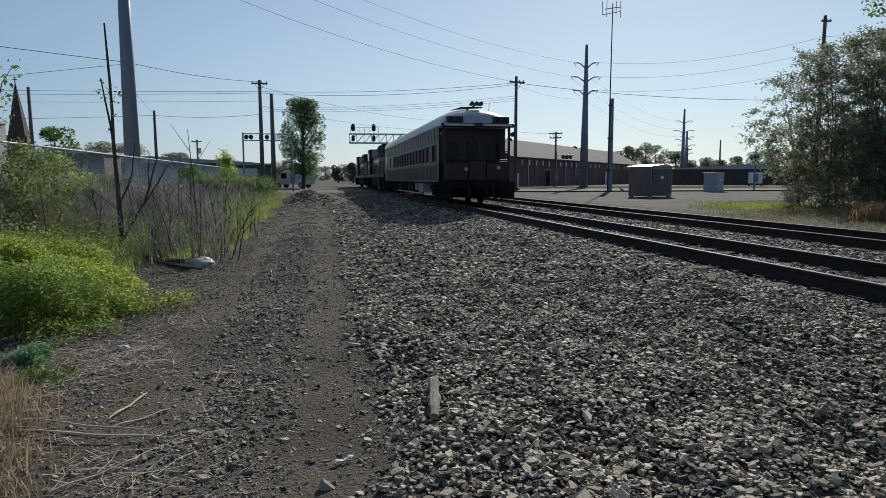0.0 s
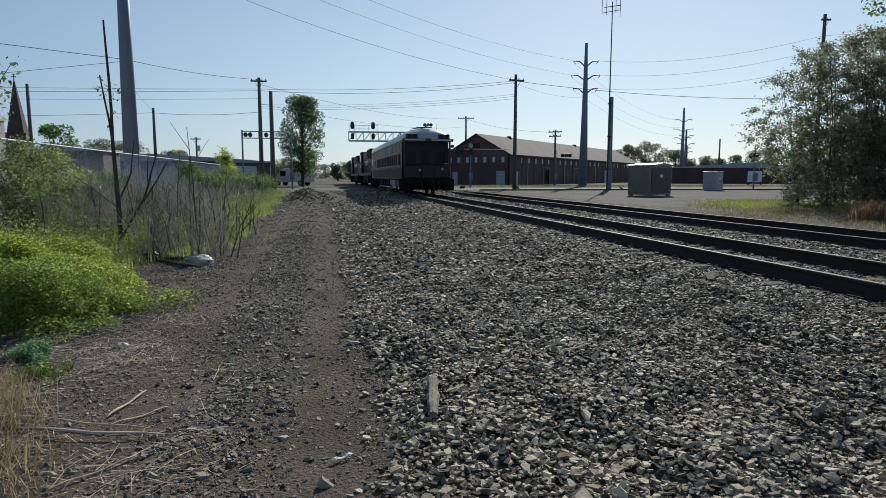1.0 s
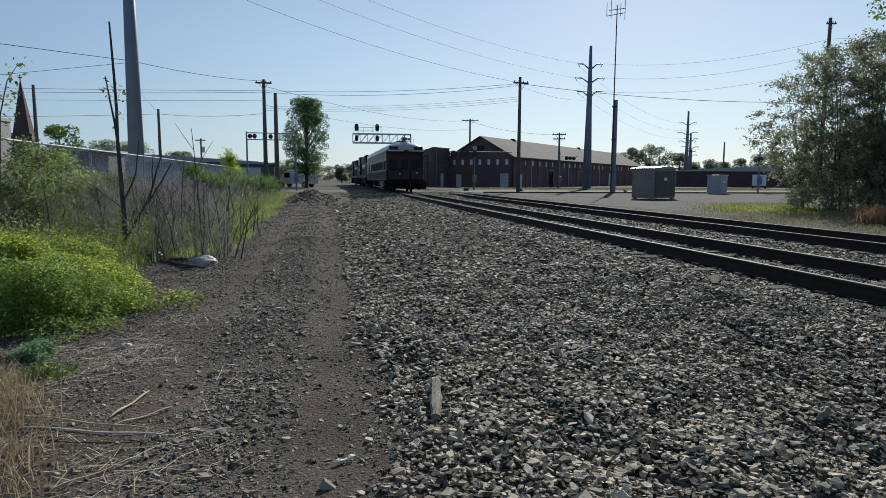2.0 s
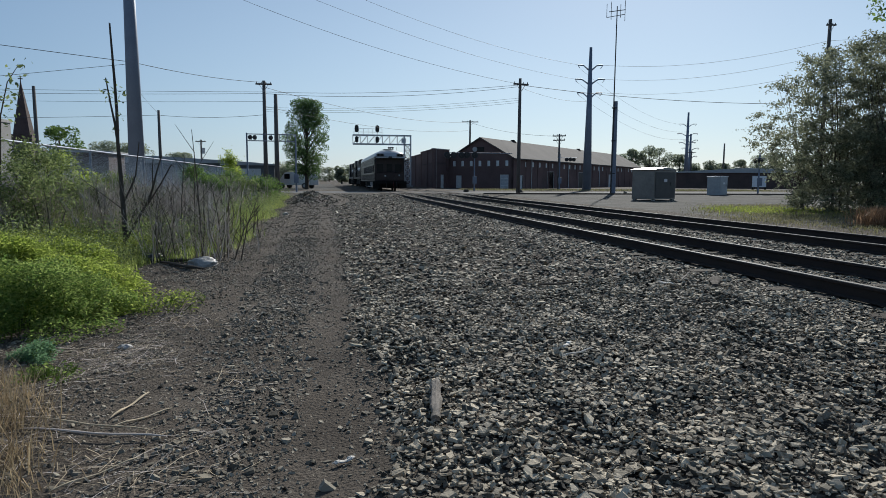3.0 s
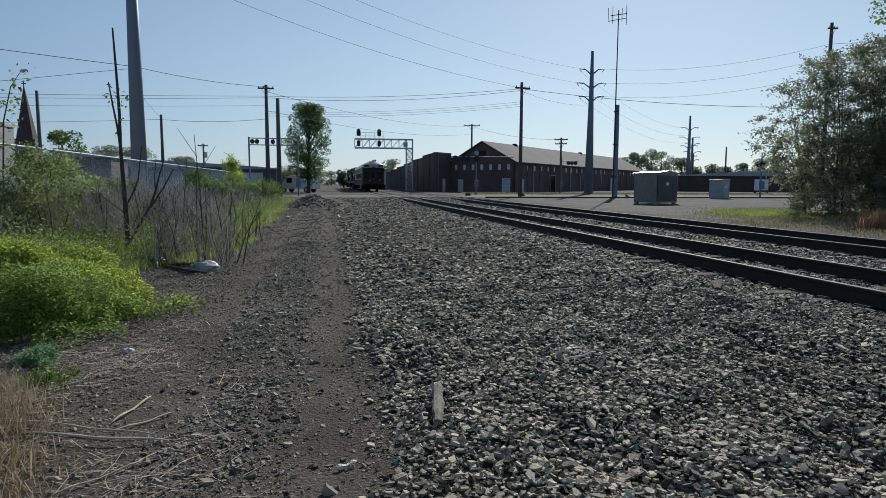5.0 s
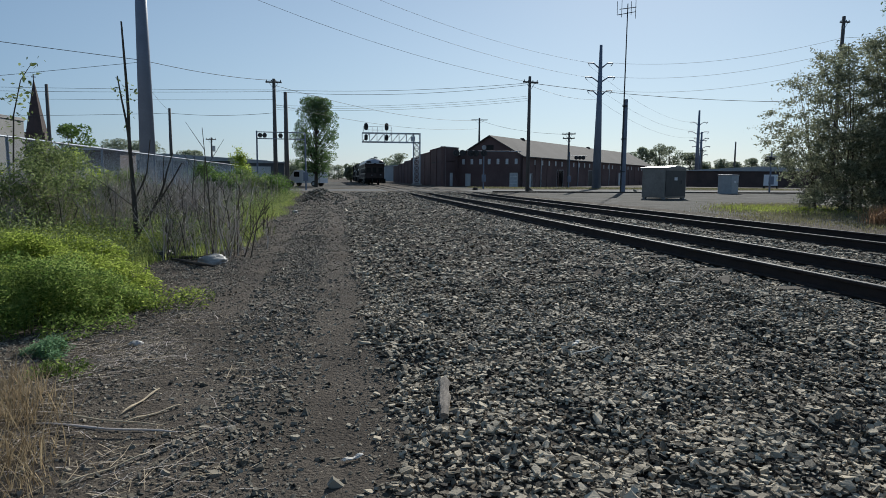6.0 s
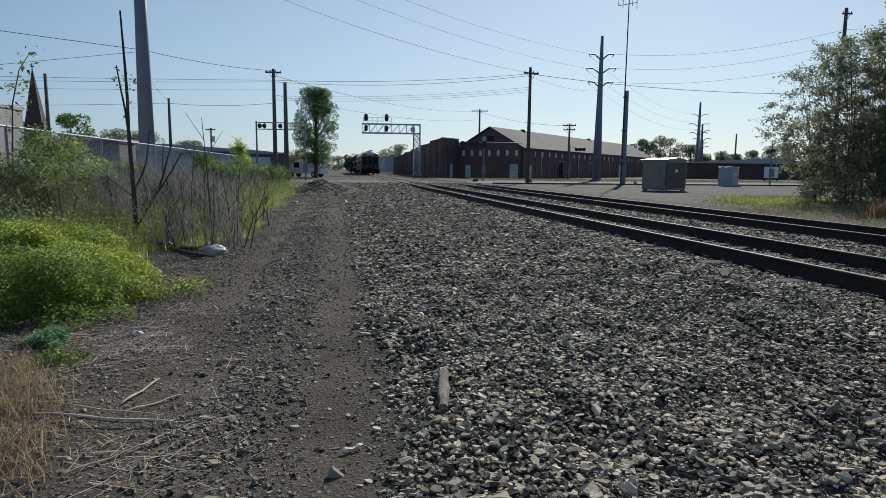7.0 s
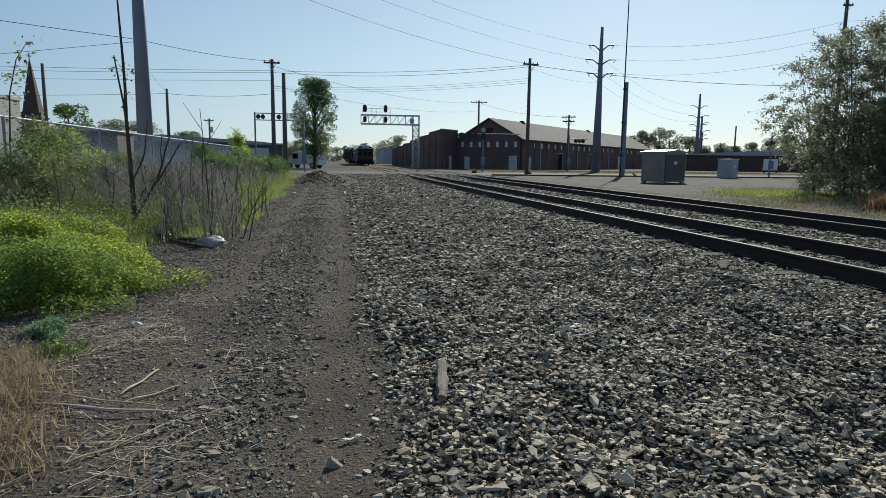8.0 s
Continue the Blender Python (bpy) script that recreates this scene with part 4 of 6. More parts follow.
def gantry():
    """Cantilever signal bridge over both tracks; its column at the origin, arm to the left."""
    t = thing("signal_gantry", "pale steel cantilever signal gantry over the tracks", "signal gantry", Matrix.Translation(W(13.75, 104, 0.2)) @ pose(0, 0, 0, 0, 0, YAW - 4))
    Z0, Z1, X0, D = 7.1, 8.55, -9.0, 0.9
    part("footing", boxed(-0.8, 0.8, -0.7, 1.1, -0.3, 0.35, bevel=0.03), M_CONC, t)
    col = []
    for x in (-0.52, 0.52):
        for y in (0, D):
            col.append(part("column_leg", boxed(x - 0.09, x + 0.09, y - 0.09, y + 0.09, 0.3, Z1 + 0.1), M_GALV, t))
    z, k = 0.5, 0
    while z < Z0 - 0.6:
        for y in (0, D):
            part("lattice_bar", tubed((-0.52, y, z), (0.52, y, z + 0.95), 0.045, seg=6), M_GALV, t)
            part("lattice_bar", tubed((0.52, y, z), (-0.52, y, z + 0.95), 0.045, seg=6), M_GALV, t)
            part("lattice_bar", tubed((-0.52, y, z), (0.52, y, z), 0.045, seg=6), M_GALV, t)
        z += 0.95
    for z in (Z0, Z1):
        for y in (0, D):
            part("chord", boxed(X0, 0.6, y - 0.09, y + 0.09, z - 0.10, z + 0.10), M_GALV, t)
    n = 7
    for i in range(n):
        xa, xb = X0 + (-X0 - 0.5) * i / n, X0 + (-X0 - 0.5) * (i + 1) / n
        for y in (0, D):
            part("truss_post", tubed((xa, y, Z0), (xa, y, Z1), 0.05, seg=6), M_GALV, t)
            part("truss_diagonal", tubed((xa, y, Z0), (xb, y, Z1), 0.045, seg=6), M_GALV, t)
        part("truss_tie", tubed((xa, 0, Z0), (xa, D, Z0), 0.04, seg=6), M_GALV, t)
    part("walkway", boxed(X0, 0.4, 0.1, D - 0.1, Z0 + 0.08, Z0 + 0.12), M_GALV, t)
    rl = B()
    for x in np.linspace(X0 + 0.2, -4.2, 7):
        tube(rl, (x, D, Z1), (x, D, Z1 + 1.1), 0.03, seg=5)
    for z in (Z1 + 0.55, Z1 + 1.1):
        tube(rl, (X0 + 0.2, D, z), (-4.2, D, z), 0.03, seg=5)
    part("railing", rl, M_GALV, t)
    for x in (X0 + 0.65, X0 + 4.0):
        signal_head(t, x, Z1 + 1.05, s=0.78)
        signal_head(t, x, Z0 + 0.75, s=0.68)
    part("cabinet", boxed(-1.0, -0.3, 0.1, 0.6, Z0 + 0.2, Z0 + 1.0, bevel=0.03), M_GALV, t)


gantry()


def flasher_cantilever(x, y, turn, length, zarm, heads, label, disk=False, back=0.0, hr=0.26, hz=-0.25):
    """Level-crossing mast with a long arm of flashing-light heads."""
    t = thing("crossing_signal", label, "crossing signal", pose(x, y, 0.2, 0, 0, turn), "level crossing signals")
    part("mast", tubed((0, 0, -0.2), (0, 0, zarm + 0.5), 0.085, 0.07, 12), M_STEELPOLE, t)
    for z in (zarm, zarm + 0.6)[:2 if length > 4 else 1]:
        part("arm", tubed((back, 0, z), (-length, 0, z), 0.05, 0.04, 8), M_STEELPOLE, t)
    if length > 4:
        part("mast", tubed((-length, 0, -0.2), (-length, 0, zarm + 0.7), 0.085, 0.07, 12), M_STEELPOLE, t)
        for i in range(7):
            xx = -length * i / 6
            part("arm_tie", tubed((xx, 0, zarm), (xx, 0, zarm + 0.6), 0.03, seg=6), M_STEELPOLE, t)
    for hx in heads:
        h = part("lamp_head", tubed((hx, -0.12, zarm + hz), (hx, -0.06, zarm + hz), hr, seg=16), M_BLACK, t)
        part("hood", tubed((hx, -0.42, zarm + hz), (hx, -0.12, zarm + hz), 0.14, 0.13, 12), M_BLACK, h)
        part("box", boxed(hx - 0.12, hx + 0.12, -0.06, 0.12, zarm + hz - 0.2, zarm + hz + 0.2, bevel=0.02), M_BLACK, h)
    if disk:
        part("bell_disk", tubed((0, -0.14, zarm + 0.4), (0, -0.10, zarm + 0.4), 0.26, seg=18), M_GREYWALL, t, "pale round disk")
    part("control_box", boxed(-0.22, 0.22, -0.3, -0.1, 0.9, 1.7, bevel=0.02), M_STEELPOLE, t)
    return t


flasher_cantilever(3.2, 70.5, 8, 3.3, 4.3, (-3.1, -2.4, -1.5, -0.9, 0.0), "grey crossing cantilever with black flashing lamp heads", True, 4.3, 0.36)
flasher_cantilever(15.45, 85.5, 5, 0.3, 4.4, (0.9, 1.4, 1.9), "grey crossing signal mast with lamp heads near the hall", False, 2.4)
flasher_cantilever(-13.8, 58.0, 12, 4.3, 4.7, (-4.0, -3.6, -2.2), "grey crossing signal bridge with dark lamp heads by the road", False, 0.0, 0.2, 0.3)


flasher_cantilever(30.8, 62.0, 5, 0.5, 3.6, (-0.45, 0.0), "slim crossing signal mast with dark lamp heads beside the thicket", False, 0.5)


def road_sign():
    t = thing("road_sign", "small yellow diamond warning sign on a thin post", "road sign", pose(23.6, 78.0, 0.25))
    part("post", tubed((0, 0, -0.1), (0, 0, 2.3), 0.03, seg=8), M_GALV, t)
    d = part("plate", boxed(-0.32, 0.32, -0.05, -0.03, -0.32, 0.32, bevel=0.005), M_YELLOW, t, "yellow diamond plate")
    d.matrix_local = pose(0, 0, 1.7, 0, 45, 0)


road_sign()


def cable(a, b, sag, r=0.022):
    wire(a, b, sag, r)


THIN = 0.013
BX, BY = -22.6, 46.0
cable((BX + 2, BY, 20.7), (16.35, 79.8, 15.85), 1.6, THIN)
cable((BX + 2.4, BY, 18.6), (16.05, 79.8, 14.1), 1.3, THIN)
cable((BX + 2, BY, 16.6), (6.3, 58.4, 10.3), 0.9, THIN)
for w, z, e in ((1.55, 15.8, 15.9), (1.85, 14.1, 14.6), (1.55, 12.45, 13.0)):
    cable((17.9 + w, 79.8, z), (39.1, 66, e), 1.0, THIN)
    cable((39.1, 66, e), (95, 33, e + 1), 1.2, THIN)
    cable((17.9 - w, 79.8, z - 0.2), (56.35, 148, z - 1.0), 2.0, THIN)
cable((6.9, 58.5, 10.15), (31.1, 62, 9.05), 0.35, 0.022)
cable((31.1, 62, 9.05), (80, 68, 9.6), 0.5, 0.022)
cable((6.9, 58.5, 9.9), (17.5, 79, 11.3), 0.4, THIN)
for z, s_ in ((9.75, 0.35), (9.6, 0.55)):
    cable((-17.45, 61, z), (6.5, 58.5, z + 0.4), s_, 0.016)
    cable((-17.45, 61, z), (-80, 50, z - 0.3), s_, 0.015)
cable((-17.45, 61, 10.65), (BX, BY, 9.75), 0.25, 0.020)
cable((BX, BY, 9.75), (-60, 15, 11.6), 0.3, 0.020)
cable((BX, BY, 9.65), (-70, 38, 3.6), 0.1, 0.015)
cable((-17.45, 61, 8.85), (-90, 58, 9.6), 0.5, THIN)
cable((-17.45, 61, 7.6), (-30.6, 67.5, 8.15), 0.25, 0.018)
cable((-30.6, 67.5, 8.15), (-90, 75, 9.0), 0.5, 0.018)
cable((-30.6, 67.5, 8.3), (BX, BY, 8.2), 0.1, THIN)
cable((-17.45, 61, 10.2), (3.6, 117, 12.1), 1.0, 0.020)
cable((-17.45, 61, 8.4), (4.0, 117, 10.6), 1.0, 0.016)
cable((4.46, 118, 12.2), (15.4, 86, 7.5), 0.6, 0.018)
for z in (9.0, 8.8, 8.6):
    cable((6.75, 58.5, z), (-17.45, 61, z - 0.7), 0.4, 0.010)


# ---- brick hall ----
def wall_run(parent, name, p, q, z0, z1, openings, material, thick=0.35):
    """An upright wall from p to q with openings (u0, u1, z0, z1) that go through it. Returns its frame of reference."""
    p, q = Vector((*p, 0)), Vector((*q, 0))
    d = (q - p)
    L = d.length
    d.normalize()
    nrm = Vector((d.y, -d.x, 0))
    M = Matrix(((d.x, -nrm.x, 0, p.x), (d.y, -nrm.y, 0, p.y), (0, 0, 1, 0), (0, 0, 0, 1)))
    us = sorted({0.0, L, *[u for o in openings for u in o[:2]]})
    bm = B()
    for a, b in zip(us, us[1:]):
        cut = sorted((o[2], o[3]) for o in openings if o[0] < (a + b) / 2 < o[1])
        z = z0
        for c0, c1 in cut:
            if c0 > z:
                box(bm, a, b, 0, thick, z, c0)
            z = c1
        if z < z1:
            box(bm, a, b, 0, thick, z, z1)
    bmesh.ops.remove_doubles(bm, verts=bm.verts, dist=1e-4)
    ob = part(name, bm, material, parent)
    ob.matrix_local = M
    return ob, M, L


def window_unit(wall, u, z0, z1, w):
    g = part("window", boxed(u - w / 2, u + w / 2, -0.02, 0.05, z0, z1), M_WHITEDOOR, wall)
    part("sill", boxed(u - w / 2 - 0.08, u + w / 2 + 0.08, -0.05, 0.10, z0 - 0.1, z0), M_BRICK, g)
    return g


def hall():
    t = thing("brick_hall", "long dark red brick industrial hall with a brown pitched roof", "industrial building")
    z0 = 0.1
    C0 = Vector((9.9, 92.0))            # corner between gable end and long wall
    far = Vector((47.0, 152.0))
    dl = (far - C0).normalized()
    dg = Vector((-dl.y, dl.x))          # along the gable end, to the left
    G1 = C0 + dg * 11.0
    eave, ridge = 4.75, 7.75
    L = (far - C0).length
    ops, wins = [], []
    for i in range(26):
        u = 1.6 + i * (L - 3) / 25.5
        wins.append((u, 3.55, 4.3, 0.5))
    doors = [(0.35, 1.75, 0.1, 2.2), (11.3, 13.9, 0.1, 2.9), (26, 28.6, 0.1, 3.0), (44, 46.5, 0.1, 2.8)]
    ops = [(u - w / 2, u + w / 2, a, b) for u, a, b, w in wins] + [(a + 1.5, b + 1.5, c, d) for a, b, c, d in doors]
    wall, M, _ = wall_run(t, "long_wall", C0, far, z0, eave, ops, M_BRICK)
    for u, a, b, w in wins:
        window_unit(wall, u, a, b, w)
    for k, (a, b, c, d) in enumerate(doors):
        dr = part("door", boxed(a + 1.5, b + 1.5, 0.10, 0.16, c, d), (M_WHITEDOOR, M_GLASS, M_BLACK, M_WHITEDOOR)[k], wall)
        part("door_frame", box(box(boxed(a + 1.42, a + 1.5, -0.03, 0.2, c, d + 0.1), b + 1.5, b + 1.58, -0.03, 0.2, c, d + 0.1), a + 1.5, b + 1.5, -0.03, 0.2, d, d + 0.1), M_STONETRIM, dr)
    for i in range(17):
        part("pilaster", boxed(0.1 + i * (L - 0.4) / 16 - 0.18, 0.1 + i * (L - 0.4) / 16 + 0.18, -0.07, 0.0, z0, eave - 0.1), M_BRICK, wall)
    for u in (6.2, 22, 39):
        part("downpipe", tubed((u, -0.13, z0), (u, -0.13, eave), 0.06), M_GALV, wall)
    # gable end
    gw = 11.0
    gwins = [(0.9 + i * 1.5, 3.6, 4.4, 0.45) for i in range(7)]
    gops = [(u - w / 2, u + w / 2, a, b) for u, a, b, w in gwins] + [(8.8, 10.2, 0.1, 2.35), (1.2, 2.2, 0.1, 2.2)]
    gable, MG, _ = wall_run(t, "gable_wall", G1, C0, z0, eave, gops, M_BRICK)
    for u, a, b, w in gwins:
        window_unit(gable, u, a, b, w)
    dr = part("door", boxed(8.8, 10.2, 0.10, 0.16, 0.1, 2.35), M_WHITEDOOR, gable, "white panelled door")
    for i in range(4):
        part("panel", boxed(8.95, 10.05, 0.07, 0.10, 0.3 + i * 0.52, 0.68 + i * 0.52), M_GALV, dr)
    part("door", boxed(1.2, 2.2, 0.10, 0.16, 0.1, 2.2), M_WHITEDOOR, gable)
    tri = B()
    a = [tri.verts.new(v) for v in ((0, 0, eave), (gw, 0, eave), (gw / 2, 0, ridge), (0, 0.35, eave), (gw, 0.35, eave), (gw / 2, 0.35, ridge))]
    for f in ((0, 1, 2), (3, 5, 4), (0, 3, 4, 1), (1, 4, 5, 2), (2, 5, 3, 0)):
        tri.faces.new([a[i] for i in f])
    pd = part("pediment", tri, M_BRICK, gable)
    part("vent", boxed(gw / 2 - 0.6, gw / 2 + 0.6, -0.04, 0.0, eave + 1.0, eave + 1.7), M_GLASS, pd)
    # roof: two slabs with overhang
    for s in (0, 1):
        bm = B()
        o, th = 0.35, 0.16
        e0, r0 = (C0 if s == 0 else G1), (C0 + G1) / 2
        out = (e0 - r0).normalized()
        slope = (ridge - eave) / (gw / 2)
        rows = []
        for u in (-0.35, L * 0.25, L * 0.5, L * 0.75, L + 0.35):
            p = e0 + out * o + dl * u
            q = r0 + dl * u
            rows.append([(p.x, p.y, eave - o * slope), (p.x, p.y, eave - o * slope + th), (q.x, q.y, ridge + th), (q.x, q.y, ridge)])
        part("roof_slope", loft(bm, rows), M_ROOF, t, "dusty brown roof slope")
    for u in (11, 42):
        p = (C0 + G1) / 2 + dl * u
        v = part("roof_vent", tubed((p.x, p.y, ridge), (p.x, p.y, ridge + 0.35), 0.6, 0.3, seg=8), M_UNDER, t)
    f1, f2 = far, far + dg * gw
    wall_run(t, "back_gable", f1, f2, z0, eave, [], M_BRICK)
    return C0, G1


HALL_C0, HALL_G1 = hall()


def annex():
    """Flat-roofed brick wing whose long side runs along the railway."""
    t = thing("brick_annex", "flat-roofed dark brick wing running beside the railway", "industrial building")
    a = HALL_G1
    c = Vector((-1.75, 94.0))
    d = Vector((-SA, CA))
    far = c + d * 78
    top = 6.05
    front, _, L = wall_run(t, "front_wall", c, a, 0.1, top, [(1.9, 2.9, 0.1, 2.3)], M_BRICK)
    part("door", boxed(1.9, 2.9, 0.1, 0.16, 0.1, 2.3), M_WHITEDOOR, front)
    part("coping", boxed(-0.1, L, -0.08, 0.43, top, top + 0.14), M_STONETRIM, front)
    for u in (0.15, 3.6):
        part("pilaster", boxed(u, u + 0.4, -0.1, 0.0, 0.1, top), M_STONETRIM if u < 1 else M_BRICK, front)
    for i, zt in enumerate((6.05, 5.74, 5.42, 5.08, 4.75, 4.42)):   # parapet stepping down along the line
        p, q = c + d * 13 * (i + 1), c + d * 13 * i
        side, _, L2 = wall_run(t, "side_wall", p, q, 0.1, zt, [], M_BRICK)
        part("coping", boxed(0, L2, -0.08, 0.43, zt, zt + 0.12), M_BRICK, side)
        for u in (0.2, 6.6):
            part("pilaster", boxed(u, u + 0.45, -0.09, 0.0, 0.1, zt), M_BRICK, side)
    b2 = far + Vector((CA, SA)) * 9
    bm = B()
    vs = [bm.verts.new((p.x, p.y, z)) for z in (3.9, 4.05) for p in (c, a, b2, far)]
    for f in ((0, 1, 2, 3), (4, 5, 6, 7), (0, 1, 5, 4), (1, 2, 6, 5), (2, 3, 7, 6), (3, 0, 4, 7)):
        bm.faces.new([vs[i] for i in f])
    part("flat_roof", bm, M_ROOF, t)


annex()


def low_shed(x, y, w, d, h, turn, material, label, name="warehouse", door=True):
    """A plain low building with a shallow roof and a door."""
    t = thing(name, label, "building", pose(x, y, 0.2, 0, 0, turn))
    bm = B()
    box(bm, -w / 2, w / 2, 0, 0.2, 0, h)
    box(bm, -w / 2, w / 2, d - 0.2, d, 0, h)
    box(bm, -w / 2, -w / 2 + 0.2, 0.2, d - 0.2, 0, h)
    box(bm, w / 2 - 0.2, w / 2, 0.2, d - 0.2, 0, h)
    wl_ = part("wall", bm, material, t)
    part("roof", loft(B(), [[(-w / 2 - 0.3, y_, h), (-w / 2 - 0.3, y_, h + 0.15), (0, y_, h + 0.15 + w * 0.03), (w / 2 + 0.3, y_, h + 0.15), (w / 2 + 0.3, y_, h)] for y_ in (-0.3, d + 0.3)]), M_GREYWALL, t)
    if door:
        part("door", boxed(-w * 0.2, -w * 0.2 + 2.6, -0.05, 0.0, 0, min(2.8, h - 0.4)), M_WHITEDOOR, wl_)
    return t


low_shed(-17.0, 215, 14, 30, 5.2, YAW, M_GREYWALL, "pale low warehouse far down the line")
low_shed(-44, 95, 30, 14, 3.6, 5, M_DARKSIDING, "long low grey shed behind the fence", door=False)


def flat_block():
    t = thing("apartment_building", "pale flat-roofed building with rows of dark windows", "building", pose(-77.2, 90, 0.2, 0, 0, 8))
    wall = part("wall", boxed(-8, 8, 0, 12, 0, 10.0), M_PALEWALL, t)
    part("parapet", boxed(-8.15, 8.15, -0.15, 12.15, 10.0, 10.5, bevel=0.03), M_CONC, t)
    for row in range(3):
        for i in range(7):
            w = part("window", boxed(-7.4 + i * 2.2, -6.0 + i * 2.2, -0.04, 0.0, 1.2 + row * 3.1, 2.9 + row * 3.1), M_GLASS, wall)
            part("sill", boxed(-7.5 + i * 2.2, -5.9 + i * 2.2, -0.14, 0.0, 1.08 + row * 3.1, 1.2 + row * 3.1), M_CONC, w)


flat_block()
low_shed(-34.5, 61, 3.4, 4, 3.7, 6, M_SLATE, "small brown shed behind the fence", "shed", door=False)
low_shed(57, 118, 26, 16, 3.0, -12, M_SLATE, "long low dark shed beyond the yard", door=False)
low_shed(-23.8, 76, 6, 6, 2.9, 10, M_DARKSIDING, "small white-roofed shed by the crossing", "shed")


def church():
    t = thing("church_spire", "dark pointed church spire with cross above the shrubs", "church", pose(-127, 190, 0.2, 0, 0, 20))
    part("tower", boxed(-2.7, 2.7, -2.7, 2.7, 0, 14, bevel=0.1), M_SLATE, t)
    part("spire", tubed((0, 0, 14), (0, 0, 29.5), 2.9, 0.15, 8), M_SLATE, t)
    part("cross", box(boxed(-0.12, 0.12, -0.12, 0.12, 29.2, 31.4), -0.6, 0.6, -0.1, 0.1, 30.4, 30.65), M_BLACK, t)
    part("nave", loft(B(), [[(-5, y, 0), (5, y, 0), (5, y, 7), (0, y, 11), (-5, y, 7)] for y in (3.6, 24)]), M_SLATE, t)


church()


# ---- railway cabinets and vehicles ----
def relay_case(x, y, w, d, h, turn, label, roof=True):
    t = thing("relay_cabinet", label, "equipment cabinet", pose(x, y, 0.16, 0, 0, turn), "trackside equipment cabinets")
    for sx in (-w / 2 + 0.15, w / 2 - 0.15):
        for sy in (0.15, d - 0.15):
            part("foot", boxed(sx - 0.1, sx + 0.1, sy - 0.1, sy + 0.1, -0.1, 0.12), M_CONC, t)
    b = part("body", boxed(-w / 2, w / 2, 0, d, 0.1, h, bevel=0.02), M_CABINET if roof else M_GREYWALL, t)
    if roof:
        part("roof", loft(B(), [[(-w / 2 - 0.12, y_, h), (-w / 2 - 0.12, y_, h + 0.06), (0, y_, h + 0.2), (w / 2 + 0.12, y_, h + 0.06), (w / 2 + 0.12, y_, h)] for y_ in (-0.12, d + 0.12)]), M_CABINET, t)
    else:
        part("roof", boxed(-w / 2 - 0.06, w / 2 + 0.06, -0.06, d + 0.06, h, h + 0.07, bevel=0.02), M_GALV, t)
    # nearly face-wide door; on the peaked-roof case its dark colour paints that side's shade
    dr = part("door", boxed(-w * 0.46, w * 0.46, -0.03, 0.0, 0.2, h - 0.12, bevel=0.008), M_CABDOOR if roof else M_GREYWALL, t)
    part("handle", tubed((w * 0.24, -0.06, h * 0.5), (w * 0.24, -0.06, h * 0.62), 0.02), M_BLACK, dr)
    part("notice", boxed(-0.18, 0.18, -0.036, -0.03, h * 0.62, h * 0.72), M_WHITEMARK, dr, "small pale notice")


relay_case(14.9, 42.7, 2.5, 1.75, 2.05, 38, "brushed aluminium relay cabinet with shallow peaked roof")
relay_case(25.2, 57.0, 1.45, 1.2, 1.75, 42, "smaller pale metal relay cabinet on the yard", False)


def van(x, y, turn, label, L=5.2):
    t = thing("van", label, "van", pose(x, y, 0.29, 0, 0, turn), "parked vans")
    bm = loft(B(), [[(-0.95, 0, 0.45), (-0.95, L - 0.1, 0.45), (-0.95, L, 0.95), (-0.95, L - 0.75, 1.15), (-0.95, L - 1.5, 2.05), (-0.95, 0.05, 2.1)],
                    [(0.95, 0, 0.45), (0.95, L - 0.1, 0.45), (0.95, L, 0.95), (0.95, L - 0.75, 1.15), (0.95, L - 1.5, 2.05), (0.95, 0.05, 2.1)]])
    body = part("body", bm, M_VAN, t)
    for s in (-1, 1):
        part("window", boxed(s * 0.945, s * 0.965, L - 2.2, L - 1.4, 1.2, 1.85), M_GLASS, body)
        for yy in (0.95, L - 1.0):
            w = part("wheel", tubed((s * 0.75, yy, 0.35), (s * 0.98, yy, 0.35), 0.35, seg=18), M_DARKPLASTIC, t)
            part("rim", tubed((s * 0.98, yy, 0.35), (s * 0.995, yy, 0.35), 0.2, seg=12), M_GALV, w)
    part("windscreen", boxed(-0.8, 0.8, L - 0.95, L - 0.9, 1.2, 1.4), M_GLASS, body)


van(-16.6, 79.5, 72, "white panel van parked beyond the crossing")
van(-24.5, 80, 75, "white panel van parked beside the shed")
van(47.3, 95, -27, "white van parked across the yard by dark trailers")


